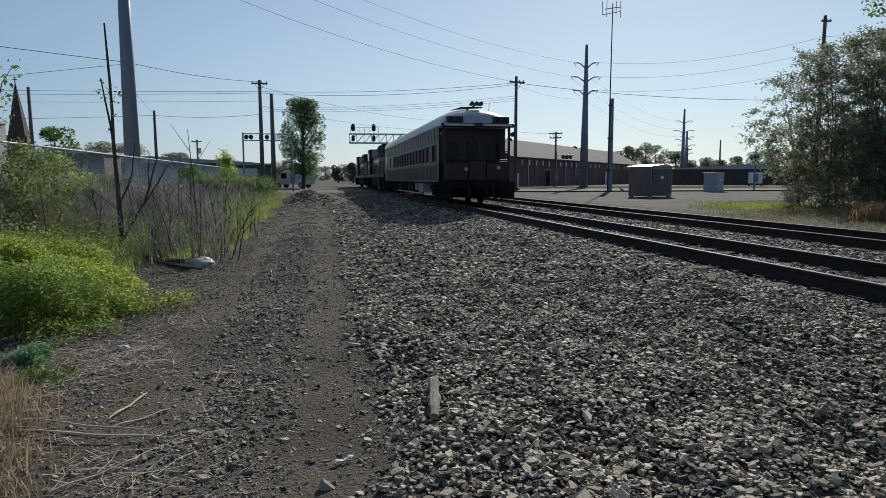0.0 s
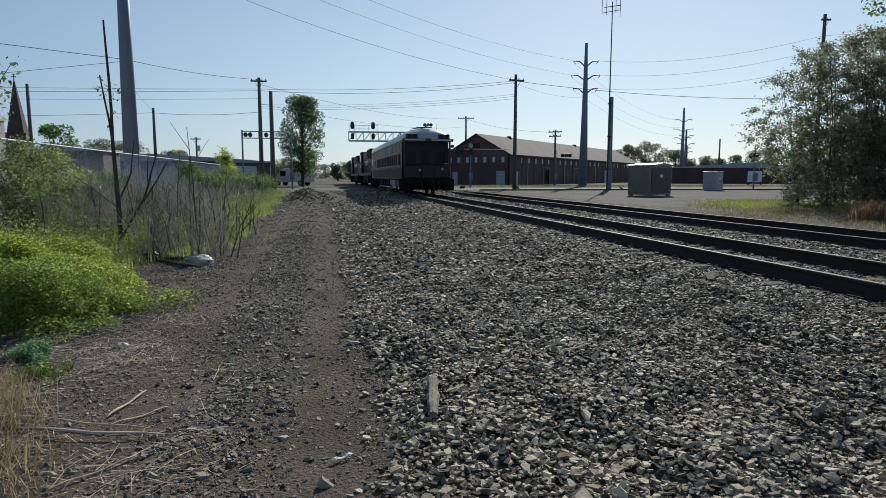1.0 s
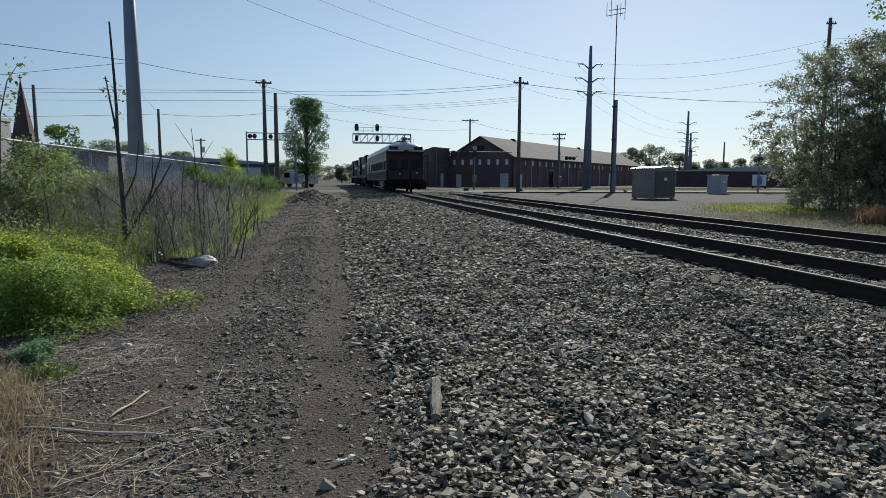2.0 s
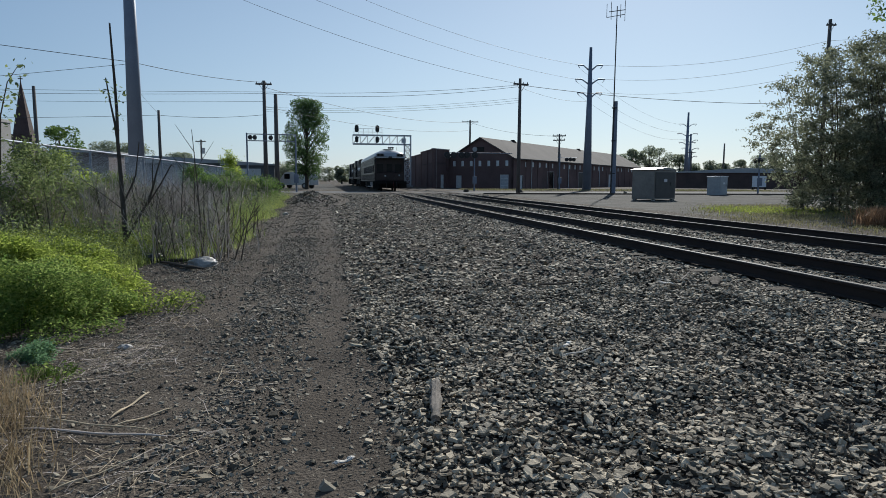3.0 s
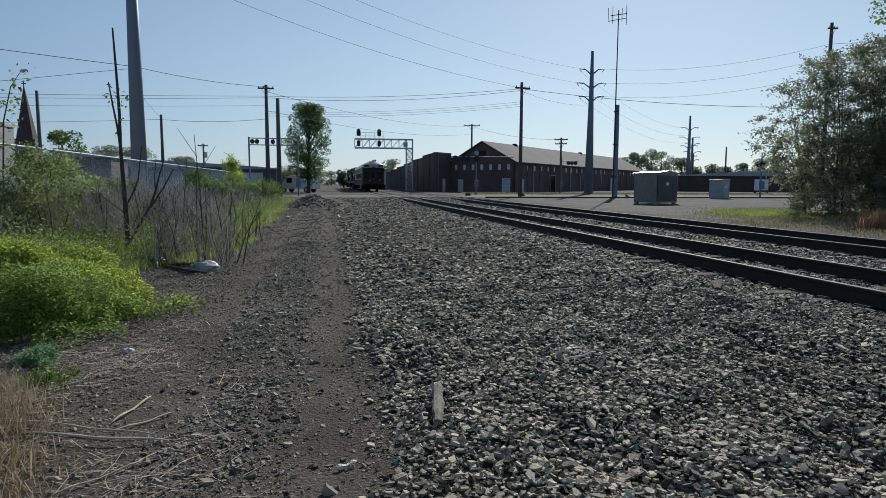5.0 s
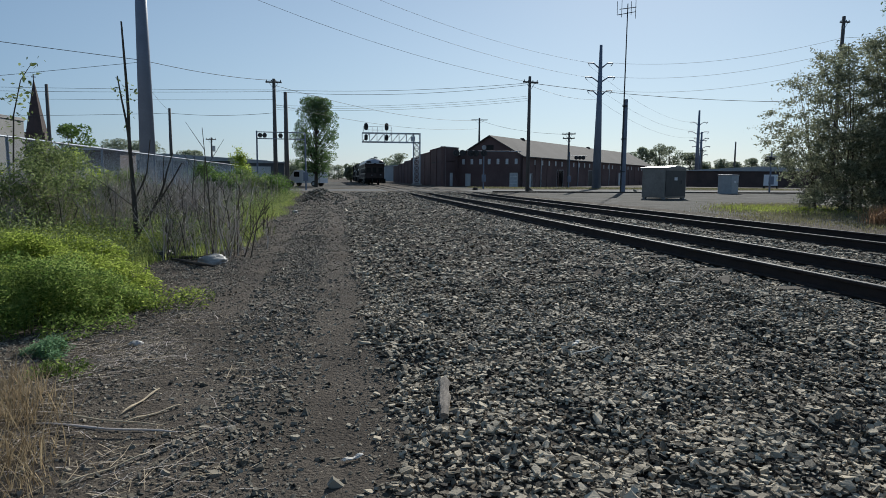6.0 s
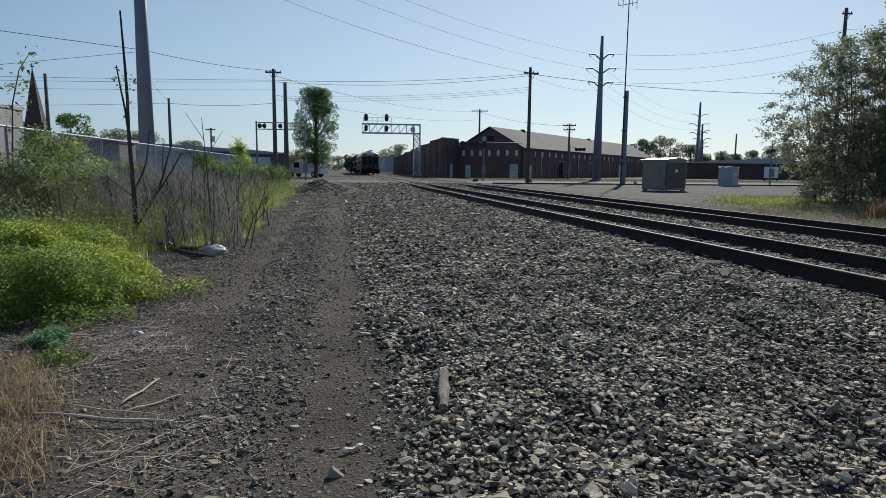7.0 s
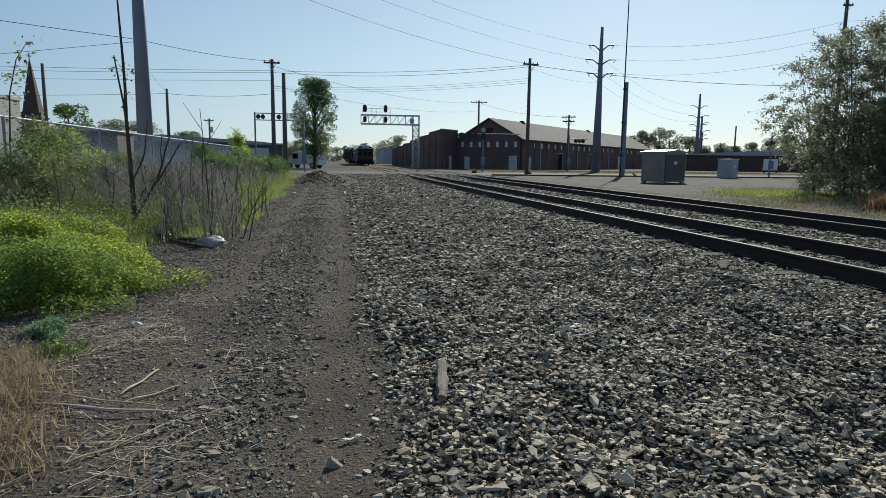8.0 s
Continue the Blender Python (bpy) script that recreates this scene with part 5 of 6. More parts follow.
# ---- fence ----
def fence():
    t = thing("chain_link_fence", "grey chain-link fence with top rail behind the weeds", "fence")
    n, top = -7.35, 2.32
    for i, l in enumerate(np.arange(-2, 56, 3.0)):
        p = W(n, l, float(height(n, l)) - 0.1)
        part("post", tubed(p, (p.x, p.y, top + 0.03), 0.035, seg=8), M_STEELPOLE, t)
    part("top_rail", tubed(W(n, -2, top), W(n, 55, top), 0.028, seg=8), M_STEELPOLE, t)
    low, h = 0.38, top - 0.4
    l = np.arange(-2, 53, 0.075)
    sets = []
    for s in (-1, 1):   # slanting wires, woven one way and the other
        a, b = (l, l + h) if s > 0 else (l + h, l)
        side = np.full(len(l), n + s * 0.003)
        base = np.stack([side * CA - a * SA, side * SA + a * CA, np.full(len(l), low)], 1)
        tip = np.stack([side * CA - b * SA, side * SA + b * CA, np.full(len(l), top - 0.02)], 1)
        sets.append(stems(base, tip, 0.0042, 0.0))
    v, f = join(*sets)
    tagged(raw("netting", v, f, M_NETTING, t), kind="stuff")


fence()


# ---- trees and shrubs ----
def blob_points(blobs, count, rs, shell=0.55):
    """Points inside a union of ellipsoids, thicker towards the skin."""
    out = []
    vol = np.array([b[3] * b[4] * b[5] for b in blobs]) ** 0.8
    for b, k in zip(blobs, (vol / vol.sum() * count).astype(int) + 1):
        d = rs.normal(size=(k, 3))
        d /= np.linalg.norm(d, axis=1)[:, None]
        r = rs.uniform(shell, 1.0, k)[:, None] ** 0.7
        out.append(np.array(b[:3]) + d * r * np.array(b[3:6]))
    return np.concatenate(out)


def tree(x, y, h, crown_r, crown_z0, label, material, count=9000, leaf=0.28, seed=1, trunk=0.2, name="tree", category="tree", nblob=26, narrow=1.0):
    rs = np.random.default_rng(seed)
    t = thing(name, label, category, pose(x, y, 0.15), "")
    bm = B()
    tube(bm, (0, 0, -0.3), (0.1, 0, h * 0.55), trunk, trunk * 0.55, 9)
    tube(bm, (0.1, 0, h * 0.55), (0, 0.1, h * 0.9), trunk * 0.55, trunk * 0.1, 7)
    blobs = []
    for i in range(nblob):
        u = rs.uniform(0, 1)
        z = crown_z0 + (h - crown_z0) * u
        env = crown_r * (math.sin(math.pi * (0.12 + 0.82 * u)) ** 0.6) * narrow
        a, d = rs.uniform(0, 6.28), env * rs.uniform(0.2, 0.85) 
        s = crown_r * rs.uniform(0.22, 0.42)
        c = (d * math.cos(a), d * math.sin(a), min(z, h - s * 0.6))
        blobs.append((*c, s, s, s * 0.8))
        tube(bm, (0.05, 0, c[2] * rs.uniform(0.45, 0.75)), c, trunk * 0.22, trunk * 0.05, 5)
    part("trunk", bm, M_BARK, t)
    v, f = leaves(blob_points(blobs, count, rs), leaf, rs, flat=0.6, aspect=0.6)
    raw("crown", v, f, material, t)
    return t


tree(-16.4, 74, 10.6, 2.75, 1.7, "tall leafy green tree beside the crossing road", M_LEAF_TALL, 24000, 0.17, 4, 0.25, nblob=85)
# M_FAR trees carry the distance haze in their leaf colour
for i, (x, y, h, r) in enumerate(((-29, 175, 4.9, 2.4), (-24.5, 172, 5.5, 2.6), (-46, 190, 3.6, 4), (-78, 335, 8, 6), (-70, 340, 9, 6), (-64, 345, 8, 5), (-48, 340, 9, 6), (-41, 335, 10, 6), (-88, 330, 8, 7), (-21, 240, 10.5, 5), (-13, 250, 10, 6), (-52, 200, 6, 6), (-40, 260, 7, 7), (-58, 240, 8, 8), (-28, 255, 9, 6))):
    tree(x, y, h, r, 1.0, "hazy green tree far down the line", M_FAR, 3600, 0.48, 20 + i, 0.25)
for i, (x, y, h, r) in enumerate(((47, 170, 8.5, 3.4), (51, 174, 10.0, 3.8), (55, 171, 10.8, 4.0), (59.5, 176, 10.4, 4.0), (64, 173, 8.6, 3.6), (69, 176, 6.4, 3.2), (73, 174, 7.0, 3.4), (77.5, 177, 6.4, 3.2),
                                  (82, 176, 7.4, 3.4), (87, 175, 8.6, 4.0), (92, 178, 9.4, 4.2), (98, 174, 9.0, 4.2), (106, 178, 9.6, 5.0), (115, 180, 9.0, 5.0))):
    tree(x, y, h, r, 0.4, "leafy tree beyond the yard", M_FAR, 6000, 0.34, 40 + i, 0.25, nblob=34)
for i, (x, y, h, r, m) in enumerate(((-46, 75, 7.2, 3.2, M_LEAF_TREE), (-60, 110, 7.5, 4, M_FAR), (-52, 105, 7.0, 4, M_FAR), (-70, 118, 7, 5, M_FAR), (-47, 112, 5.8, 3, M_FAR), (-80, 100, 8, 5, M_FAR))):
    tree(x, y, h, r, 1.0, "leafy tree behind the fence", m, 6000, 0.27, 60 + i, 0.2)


def thicket(label, blobs, count, leaf, material, seed, limbs=26, origin=(0, 0), name="shrub", category="shrub", limb_r=0.03):
    """A many-stemmed shrub: limbs from the ground and a ragged leafy mass."""
    rs = np.random.default_rng(seed)
    t = thing(name, label, category, pose(origin[0], origin[1], 0.05))
    bm = B()
    pts = rs.permutation(blob_points(blobs, limbs, rs, 0.2))[:limbs]
    for p in pts:
        q = Vector(p)
        b = Vector((q.x * 0.55 + rs.normal(0, 0.2), q.y * 0.55 + rs.normal(0, 0.2), 0))
        m = b.lerp(q, 0.55) + Vector((rs.normal(0, 0.12), rs.normal(0, 0.12), 0.15))
        tube(bm, b, m, limb_r, limb_r * 0.7, 5)
        tube(bm, m, q, limb_r * 0.7, limb_r * 0.25, 5)
    part("branchwork", bm, M_BARK, t)
    pts = blob_points(blobs, count, rs, 0.2)
    pts += rs.normal(0, leaf * 1.3, pts.shape)
    pts = pts[pts[:, 2] > 0.05]
    v, f = leaves(pts, leaf, rs, flat=0.8, aspect=0.5)
    raw("foliage", v, f, material, t)
    return t


def right_thicket():
    """A stand of slender stems that fan out and carry sprays of long leaflets."""
    rs = np.random.default_rng(12)
    t = thing("thicket", "tall dark olive-green leafy thicket beyond the tracks", "shrub", pose(18.65, 27.0, 0.1))
    zs = np.array((0.0, 0.4, 1.1, 2.0, 3.0, 4.0, 4.8, 5.7, 6.4, 7.2, 7.7))
    left = np.array((-2.6, -3.0, -3.6, -4.0, -4.6, -5.2, -4.6, -4.0, -3.4, -2.1, -0.9))   # reach of the crown to one side at each height
    z = rs.uniform(0.06, 1.0, 800) ** 0.9 * 7.5
    lo = np.interp(z, zs, left)
    u = rs.uniform(0, 1, 800) ** 0.85
    x = lo + u * (6.2 - lo)
    y = rs.uniform(-2.6, 3.4, 800) * (1 - 0.25 * z / 7.6)
    low = rs.uniform(0, 1, (270, 3))
    tips = np.concatenate([np.stack([x, y, z - 0.25 * rs.uniform(0, 1, 800)], 1), low * (9.4, 4.6, 3.6) + (-3.0, -2.4, 0.15)])
    # stems: each spray hangs on a thin branch that leaves one of the main stems
    roots = np.stack([rs.uniform(-2.4, 5.6, 46), rs.uniform(-2.0, 2.6, 46), np.zeros(46)], 1)
    heads = np.stack([roots[:, 0] * 1.35 - 0.5 + rs.normal(0, 0.5, 46), roots[:, 1] * 1.1 + rs.normal(0, 0.3, 46), rs.uniform(4.6, 7.0, 46)], 1)
    for p, q in zip(roots, heads):
        m = (p + q) / 2 + (rs.normal(0, 0.15), rs.normal(0, 0.15), 0.3)
        part("stem", tube(tubed(p, m, 0.034, 0.024, 6), m, q, 0.024, 0.008, 6), M_BARK, t)
    frac = np.clip(tips[:, 2] / 7.6, 0.05, 1)
    k = np.array([np.argmin(np.abs(roots[:, 0] * (1 + 0.35 * c) - 0.5 * c - p[0]) + 0.6 * np.abs(roots[:, 1] - p[1])) for p, c in zip(tips, frac)])
    start = roots[k] + (heads[k] - roots[k]) * np.clip(frac - 0.22, 0.02, 0.9)[:, None]
    v, f = stems(start, tips, 0.010, 0.05, rs)
    tagged(raw("twig_mass", v, f, M_BARK, t), kind="stuff")
    # sprays: rachises spreading from each tip, leaflets in rows along them
    pts, size = [], []
    for p in tips:
        for j in range(9):
            a, e = rs.uniform(0, 6.283), rs.uniform(-0.5, 0.75)
            d = np.array((math.cos(a) * math.cos(e), math.sin(a) * math.cos(e), math.sin(e)))
            ln = rs.uniform(0.3, 0.95)
            w = np.linspace(0.15, 1, 9)[:, None]
            arc = p + d * ln * w - np.array((0, 0, 0.22)) * ln * w ** 2
            pts.append(np.repeat(arc, 2, 0) + rs.normal(0, 0.06, (18, 3)))
    pts = np.concatenate(pts)
    v, f = leaves(pts[pts[:, 2] > 0.04], 0.125, rs, flat=0.7, aspect=0.42)
    raw("foliage", v, f, M_LEAF_THICKET, t)
    return t


right_thicket()


def overhang_tree():
    tree(13.2, 16.0, 9.3, 3.3, 5.6, "leafy tree overhanging the thicket with small leaves", M_LEAF_TREE, 30000, 0.11, 81, 0.16, nblob=30)


overhang_tree()


# ---- weeds and grass left of the path ----
def weed_edge(l):
    """Right-hand edge of the rank growth."""
    return -1.55 - 0.25 * np.sin(l * 0.7) - 0.015 * l + 0.45 * np.exp(-((l - 11) / 1.2) ** 2)


def weed_field():
    rs = np.random.default_rng(31)
    def clump(n, l):
        return 0.5 + 0.5 * np.sin(n * 2.7 + 1.3 * np.sin(l * 1.1)) * np.sin(l * 1.9 + 1.7 * np.sin(n * 1.3))
    sets = []
    for count, l0, l1, r0 in ((7000, 9.5, 20, 0.0085), (3800, 20, 44, 0.014)):
        n, l = rs.uniform(-7.3, -0.9, count), rs.uniform(l0, l1, count)
        inside = weed_edge(l) - 1.1 * smooth(13, 17, l) - n
        keep = (inside > rs.normal(0, 0.30, count)) & ((l > 13.2) | (n < -5.6) | ((n > -3.1) & (l > 11.4)))
        keep &= rs.uniform(0, 1, count) < np.clip(0.04 + 1.2 * clump(n, l) ** 1.8, 0.03, 1) * np.clip(0.35 + inside / 1.6, 0.15, 1)
        n, l = n[keep], l[keep]
        base = on_ground(n, l, -0.02)
        k = len(base)
        h = rs.uniform(0.4, 1.25, k) * np.clip(0.45 + 0.75 * clump(n, l), 0.4, 1.15)
        tip = base + np.stack([rs.normal(0, 0.24, k), rs.normal(0, 0.24, k), np.ones(k)], 1) * h[:, None]
        r = r0 * rs.uniform(0.5, 1.5, k)
        sets.append(stems(base, tip, r, 0.05, rs))
        for j in range(7):
            u = rs.uniform(0.25, 0.98, k)[:, None]
            p = base + (tip - base) * u
            d = np.stack([rs.normal(0, 0.65, k), rs.normal(0, 0.65, k), rs.uniform(0.1, 1.0, k)], 1)
            q = p + d * (h * 0.32)[:, None] * rs.uniform(0.3, 1, k)[:, None]
            sets.append(stems(p, q, r * 0.55, 0.10, rs))
            e = np.stack([rs.normal(0, 0.7, k), rs.normal(0, 0.7, k), rs.uniform(0.0, 0.8, k)], 1)
            m = p + (q - p) * rs.uniform(0.4, 0.9, k)[:, None]
            sets.append(stems(m, m + e * (h * 0.14)[:, None], r * 0.4, 0.10, rs))
    v, f = join(*sets)
    tagged(raw("dead_weeds", v, f, M_DRYSTEM), "dense dead brown weed stems before the fence", "weeds", kind="stuff")
    # dark upright stalks along the front of the growth
    n, l = rs.uniform(-4.4, -1.5, 120), rs.uniform(11.4, 16.5, 120)
    keep = (weed_edge(l) - n > rs.normal(0.1, 0.25, 120)) & ((n > -3.2) | (l > 13))
    base = on_ground(n[keep], l[keep], -0.03)
    k = len(base)
    h = rs.uniform(0.45, 1.45, k)
    tip = base + np.stack([rs.normal(0, 0.16, k), rs.normal(0, 0.16, k), np.ones(k)], 1) * h[:, None]
    sets = [stems(base, tip, 0.010 * rs.uniform(0.6, 1.4, k), 0.03, rs)]
    for j in range(7):
        p = base + (tip - base) * rs.uniform(0.25, 0.95, k)[:, None]
        d = np.stack([rs.normal(0, 0.5, k), rs.normal(0, 0.5, k), rs.uniform(0.3, 1.0, k)], 1)
        sets.append(stems(p, p + d * (h * 0.3)[:, None], 0.005, 0.06, rs))
    v, f = join(*sets)
    tagged(raw("dead_stalks", v, f, M_BARK), "dark bare weed stalks at the front of the growth", "weeds", kind="stuff")
    # green shoots among the stems
    n, l = rs.uniform(-7.3, -1.0, 180000), rs.uniform(8.5, 46, 180000)
    inside = weed_edge(l) - 0.25 - 0.35 * np.exp(-((l - 11) / 1.5) ** 2) - n
    keep = (inside > rs.normal(0, 0.18, len(n))) & (rs.uniform(0, 1, len(n)) < np.clip(1.2 - l / 50, 0.2, 1) * np.clip(0.30 + inside / 1.3, 0.08, 1))
    keep &= ~((n > -2.9) & (l < 11.3))
    n, l = n[keep], l[keep]
    base = on_ground(n, l, -0.01)
    v, f = blades(base, (0.5 + 0.5 * smooth(12, 15, l)) * (0.22 + 0.30 * (1 - clump(n, l)) * np.clip((weed_edge(l) - n) / 1.2 + 0.2, 0.1, 1)), 0.010, 0.7, rs)
    tagged(raw("weed_grass", v, f, M_GRASSDULL), "mixed green and straw-coloured grass among the weeds", "grass", kind="stuff")
    p = on_ground(n, l, 0.0)
    p[:, 2] += rs.uniform(0.05, 0.85, len(p)) * (0.3 + 0.7 * clump(n + 1, l + 2))
    v, f = leaves(p, 0.026 + 0.0014 * l, rs, 0.7, 0.5)
    tagged(raw("weed_leaves", v, f, M_LEAF_BUSH), "small olive leaves on the weeds", "weeds", kind="stuff")
    # yellow-green leafy growth between the mound and the stems
    n, l = rs.uniform(-7.6, -2.6, 60000), rs.uniform(6.5, 13.5, 60000)
    keep = (n < -3.4 + 0.3 * np.sin(l * 2) - 0.05 * (l - 8) + rs.normal(0, 0.15, len(n)))
    base = on_ground(n[keep], l[keep], -0.01)
    v, f = blades(base, 0.20, 0.009, 0.8, rs)
    tagged(raw("fresh_grass", v, f, M_GRASS), "bright yellow-green spring grass", "grass", kind="stuff")
    p = on_ground(n[keep], l[keep], 0.0)[::2]
    p[:, 2] += rs.uniform(0.03, 0.30, len(p))
    v, f = leaves(p, 0.035, rs, 0.6, 0.6)
    tagged(raw("ground_herbs", v, f, M_LEAF_LIGHT), "yellow-green low herbs among the grass", "weeds", kind="stuff")


weed_field()


def herb_mound(label, n, l, blobs, count, leaf, material, seed):
    o = W(n, l)
    g = float(height(n, l))
    rs = np.random.default_rng(seed)
    t = thing("leafy_clump", label, "plant", pose(o.x, o.y, g, 0, 0, YAW), "leafy clumps")
    pts = blob_points(blobs, count, rs, 0.6)
    pts = pts[pts[:, 2] > -0.03]
    pts += rs.normal(0, 0.02, pts.shape)
    v, f = leaves(pts, leaf, rs, 0.5, 0.42)
    raw("foliage", v, f, material, t)
    b = blob_points(blobs, 400, rs, 0.9)
    b = b[b[:, 2] > 0.05]
    foot = b * (0.8, 0.8, 0.0)
    v, f = stems(foot, b, 0.004, 0.05, rs)
    tagged(raw("stalk_mass", v, f, M_LEAF_DEEP, t), kind="stuff")
    return t


def mound_blobs(w, d, h, k, seed):
    rs = np.random.default_rng(seed)
    out = []
    for i in range(k):
        x, y = rs.uniform(-w, w), rs.uniform(-d, d)
        e = max(0.0, 1 - (x / w) ** 2 * 0.7 - (y / d) ** 2 * 0.7)
        s = rs.uniform(0.14, 0.26) * min(1.0, w / 0.45)
        out.append((x, y, h * e * rs.uniform(0.3, 0.95), s, s, s * 0.75))
    return out


herb_mound("bushy bright green herb clump at the path's edge", -3.0, 6.65, mound_blobs(0.95, 0.75, 0.74, 60, 1), 60000, 0.030, M_LEAF_DEEP, 101)
herb_mound("bushy yellow-green herb clump behind another", -3.45, 7.75, mound_blobs(1.25, 0.9, 0.68, 60, 2), 60000, 0.034, M_LEAF_LIGHT, 102)
herb_mound("yellow-green leafy clump spreading under the sapling", -4.6, 9.3, mound_blobs(1.5, 0.9, 0.50, 46, 3), 40000, 0.040, M_LEAF_LIGHT, 103)
herb_mound("dark green leafy clump at the edge of the growth", -4.5, 6.9, mound_blobs(0.9, 0.8, 0.72, 40, 4), 40000, 0.035, M_LEAF_DEEP, 104)
herb_mound("small blue-green feathery plant by the dry grass", -2.30, 5.40, mound_blobs(0.13, 0.12, 0.16, 8, 5), 5000, 0.022, M_LEAF_BLUE, 105)
herb_mound("yellow-green leafy clump among the grass", -5.6, 8.3, mound_blobs(1.2, 0.9, 0.6, 36, 7), 16000, 0.055, M_LEAF_LIGHT, 107)
herb_mound("green leafy clump filling the gap between others", -3.9, 8.9, mound_blobs(0.9, 0.7, 0.5, 30, 8), 14000, 0.05, M_LEAF_LIGHT, 108)
herb_mound("low green sprigs on the bare soil", -2.0, 7.3, mound_blobs(0.45, 0.5, 0.10, 12, 6), 2200, 0.035, M_LEAF_LIGHT, 106)
herb_mound("low green sprigs beside the dry stalks", -1.95, 4.75, mound_blobs(0.18, 0.2, 0.05, 6, 9), 500, 0.03, M_LEAF_DEEP, 109)


def sapling():
    o = W(-3.655, 12.62, 0.08)
    t = thing("sapling", "thin nearly bare sapling with a few leaves and two tall stems", "sapling", pose(o.x, o.y, o.z))
    def limb(pts, r):
        rings = []
        for i, p in enumerate(pts):
            k = max(r * (0.22 + 0.78 * (1 - i / len(pts))), 0.009)
            rings.append([(p[0] + k * math.cos(a * 1.047), p[1] + k * math.sin(a * 1.047), p[2]) for a in range(6)])
        bm = loft(B(), rings)
        return part("stem", bm, M_BARK, t)
    limb([(-0.03, 0, -0.1), (-0.03, 0, 0.3), (-0.04, 0, 0.75), (-0.05, 0, 1.12), (-0.07, 0, 1.6), (-0.085, 0, 2.04), (-0.085, 0.02, 2.6), (-0.09, 0, 3.2), (-0.11, 0, 3.7), (-0.127, 0, 4.17)], 0.056)
    limb([(-0.06, 0, 1.24), (-0.09, 0.04, 1.8), (-0.12, 0, 2.36), (-0.19, 0, 2.78), (-0.25, 0, 3.2)], 0.032)
    limb([(-0.02, 0, 0.2), (0.20, 0, 0.58), (0.42, 0.04, 0.96), (0.53, 0, 1.2), (0.60, 0, 1.45), (0.72, 0, 1.80)], 0.034)
    limb([(0.39, 0.03, 0.86), (0.70, 0, 1.30), (0.89, 0, 1.62), (0.95, 0, 1.58)], 0.021)
    limb([(-0.04, 0, 0.9), (0.14, 0, 1.24), (0.22, 0, 1.43), (0.26, 0, 1.7), (0.31, 0, 2.04)], 0.021)
    limb([(-0.04, 0, 0.78), (-0.40, 0, 1.06), (-0.66, 0, 1.25), (-0.82, 0, 1.37)], 0.022)
    limb([(0.53, 0, 1.2), (0.53, 0, 1.5), (0.56, 0, 1.75)], 0.013)
    rs = np.random.default_rng(5)
    pts = np.array([(-0.15, 0, 2.85), (-0.24, 0, 2.95), (-0.2, 0, 3.05), (-0.02, 0, 2.5), (-0.1, 0, 2.3), (-0.06, 0, 3.0), (-0.1, 0, 2.75)])
    pts = np.repeat(pts, 7, 0) + rs.normal(0, 0.07, (49, 3))
    v, f = leaves(pts, 0.09, rs, 0.6, 0.5)
    raw("foliage", v, f, M_LEAF_BUSH, t)
    # scattered tall single stalks around
    for i, (n, l, h, lean) in enumerate(((-2.2, 12.0, 2.3, -0.12), (-1.75, 11.9, 1.5, 0.1), (-2.6, 13.4, 1.8, 0.05), (-1.45, 11.3, 1.15, 0.35), (-3.0, 14.0, 1.9, 0.15), (-1.6, 11.6, 1.0, 0.5), (-2.0, 13.0, 1.4, -0.2))):
        o = W(n, l, float(height(n, l)))
        s = thing("tall_stalk", "tall bare grey-brown weed stalk", "weed", pose(o.x, o.y, o.z), "tall bare stalks")
        bm = B()
        tube(bm, (0, 0, -0.05), (lean * 0.4, 0, h * 0.55), 0.013, 0.010, 5)
        tube(bm, (lean * 0.4, 0, h * 0.55), (lean, 0, h), 0.010, 0.005, 5)
        part("stem", bm, M_BARK, s)
        for j in range(5):
            u = 0.3 + 0.13 * j
            sd = 1 if j % 2 else -1
            part("twig", tubed((lean * u * 0.8, 0, h * u), (lean * u + sd * 0.22 * h * (1 - u * 0.5), 0.05 * sd, h * (u + 0.22)), 0.006, 0.003, 4), M_BARK, s)


sapling()


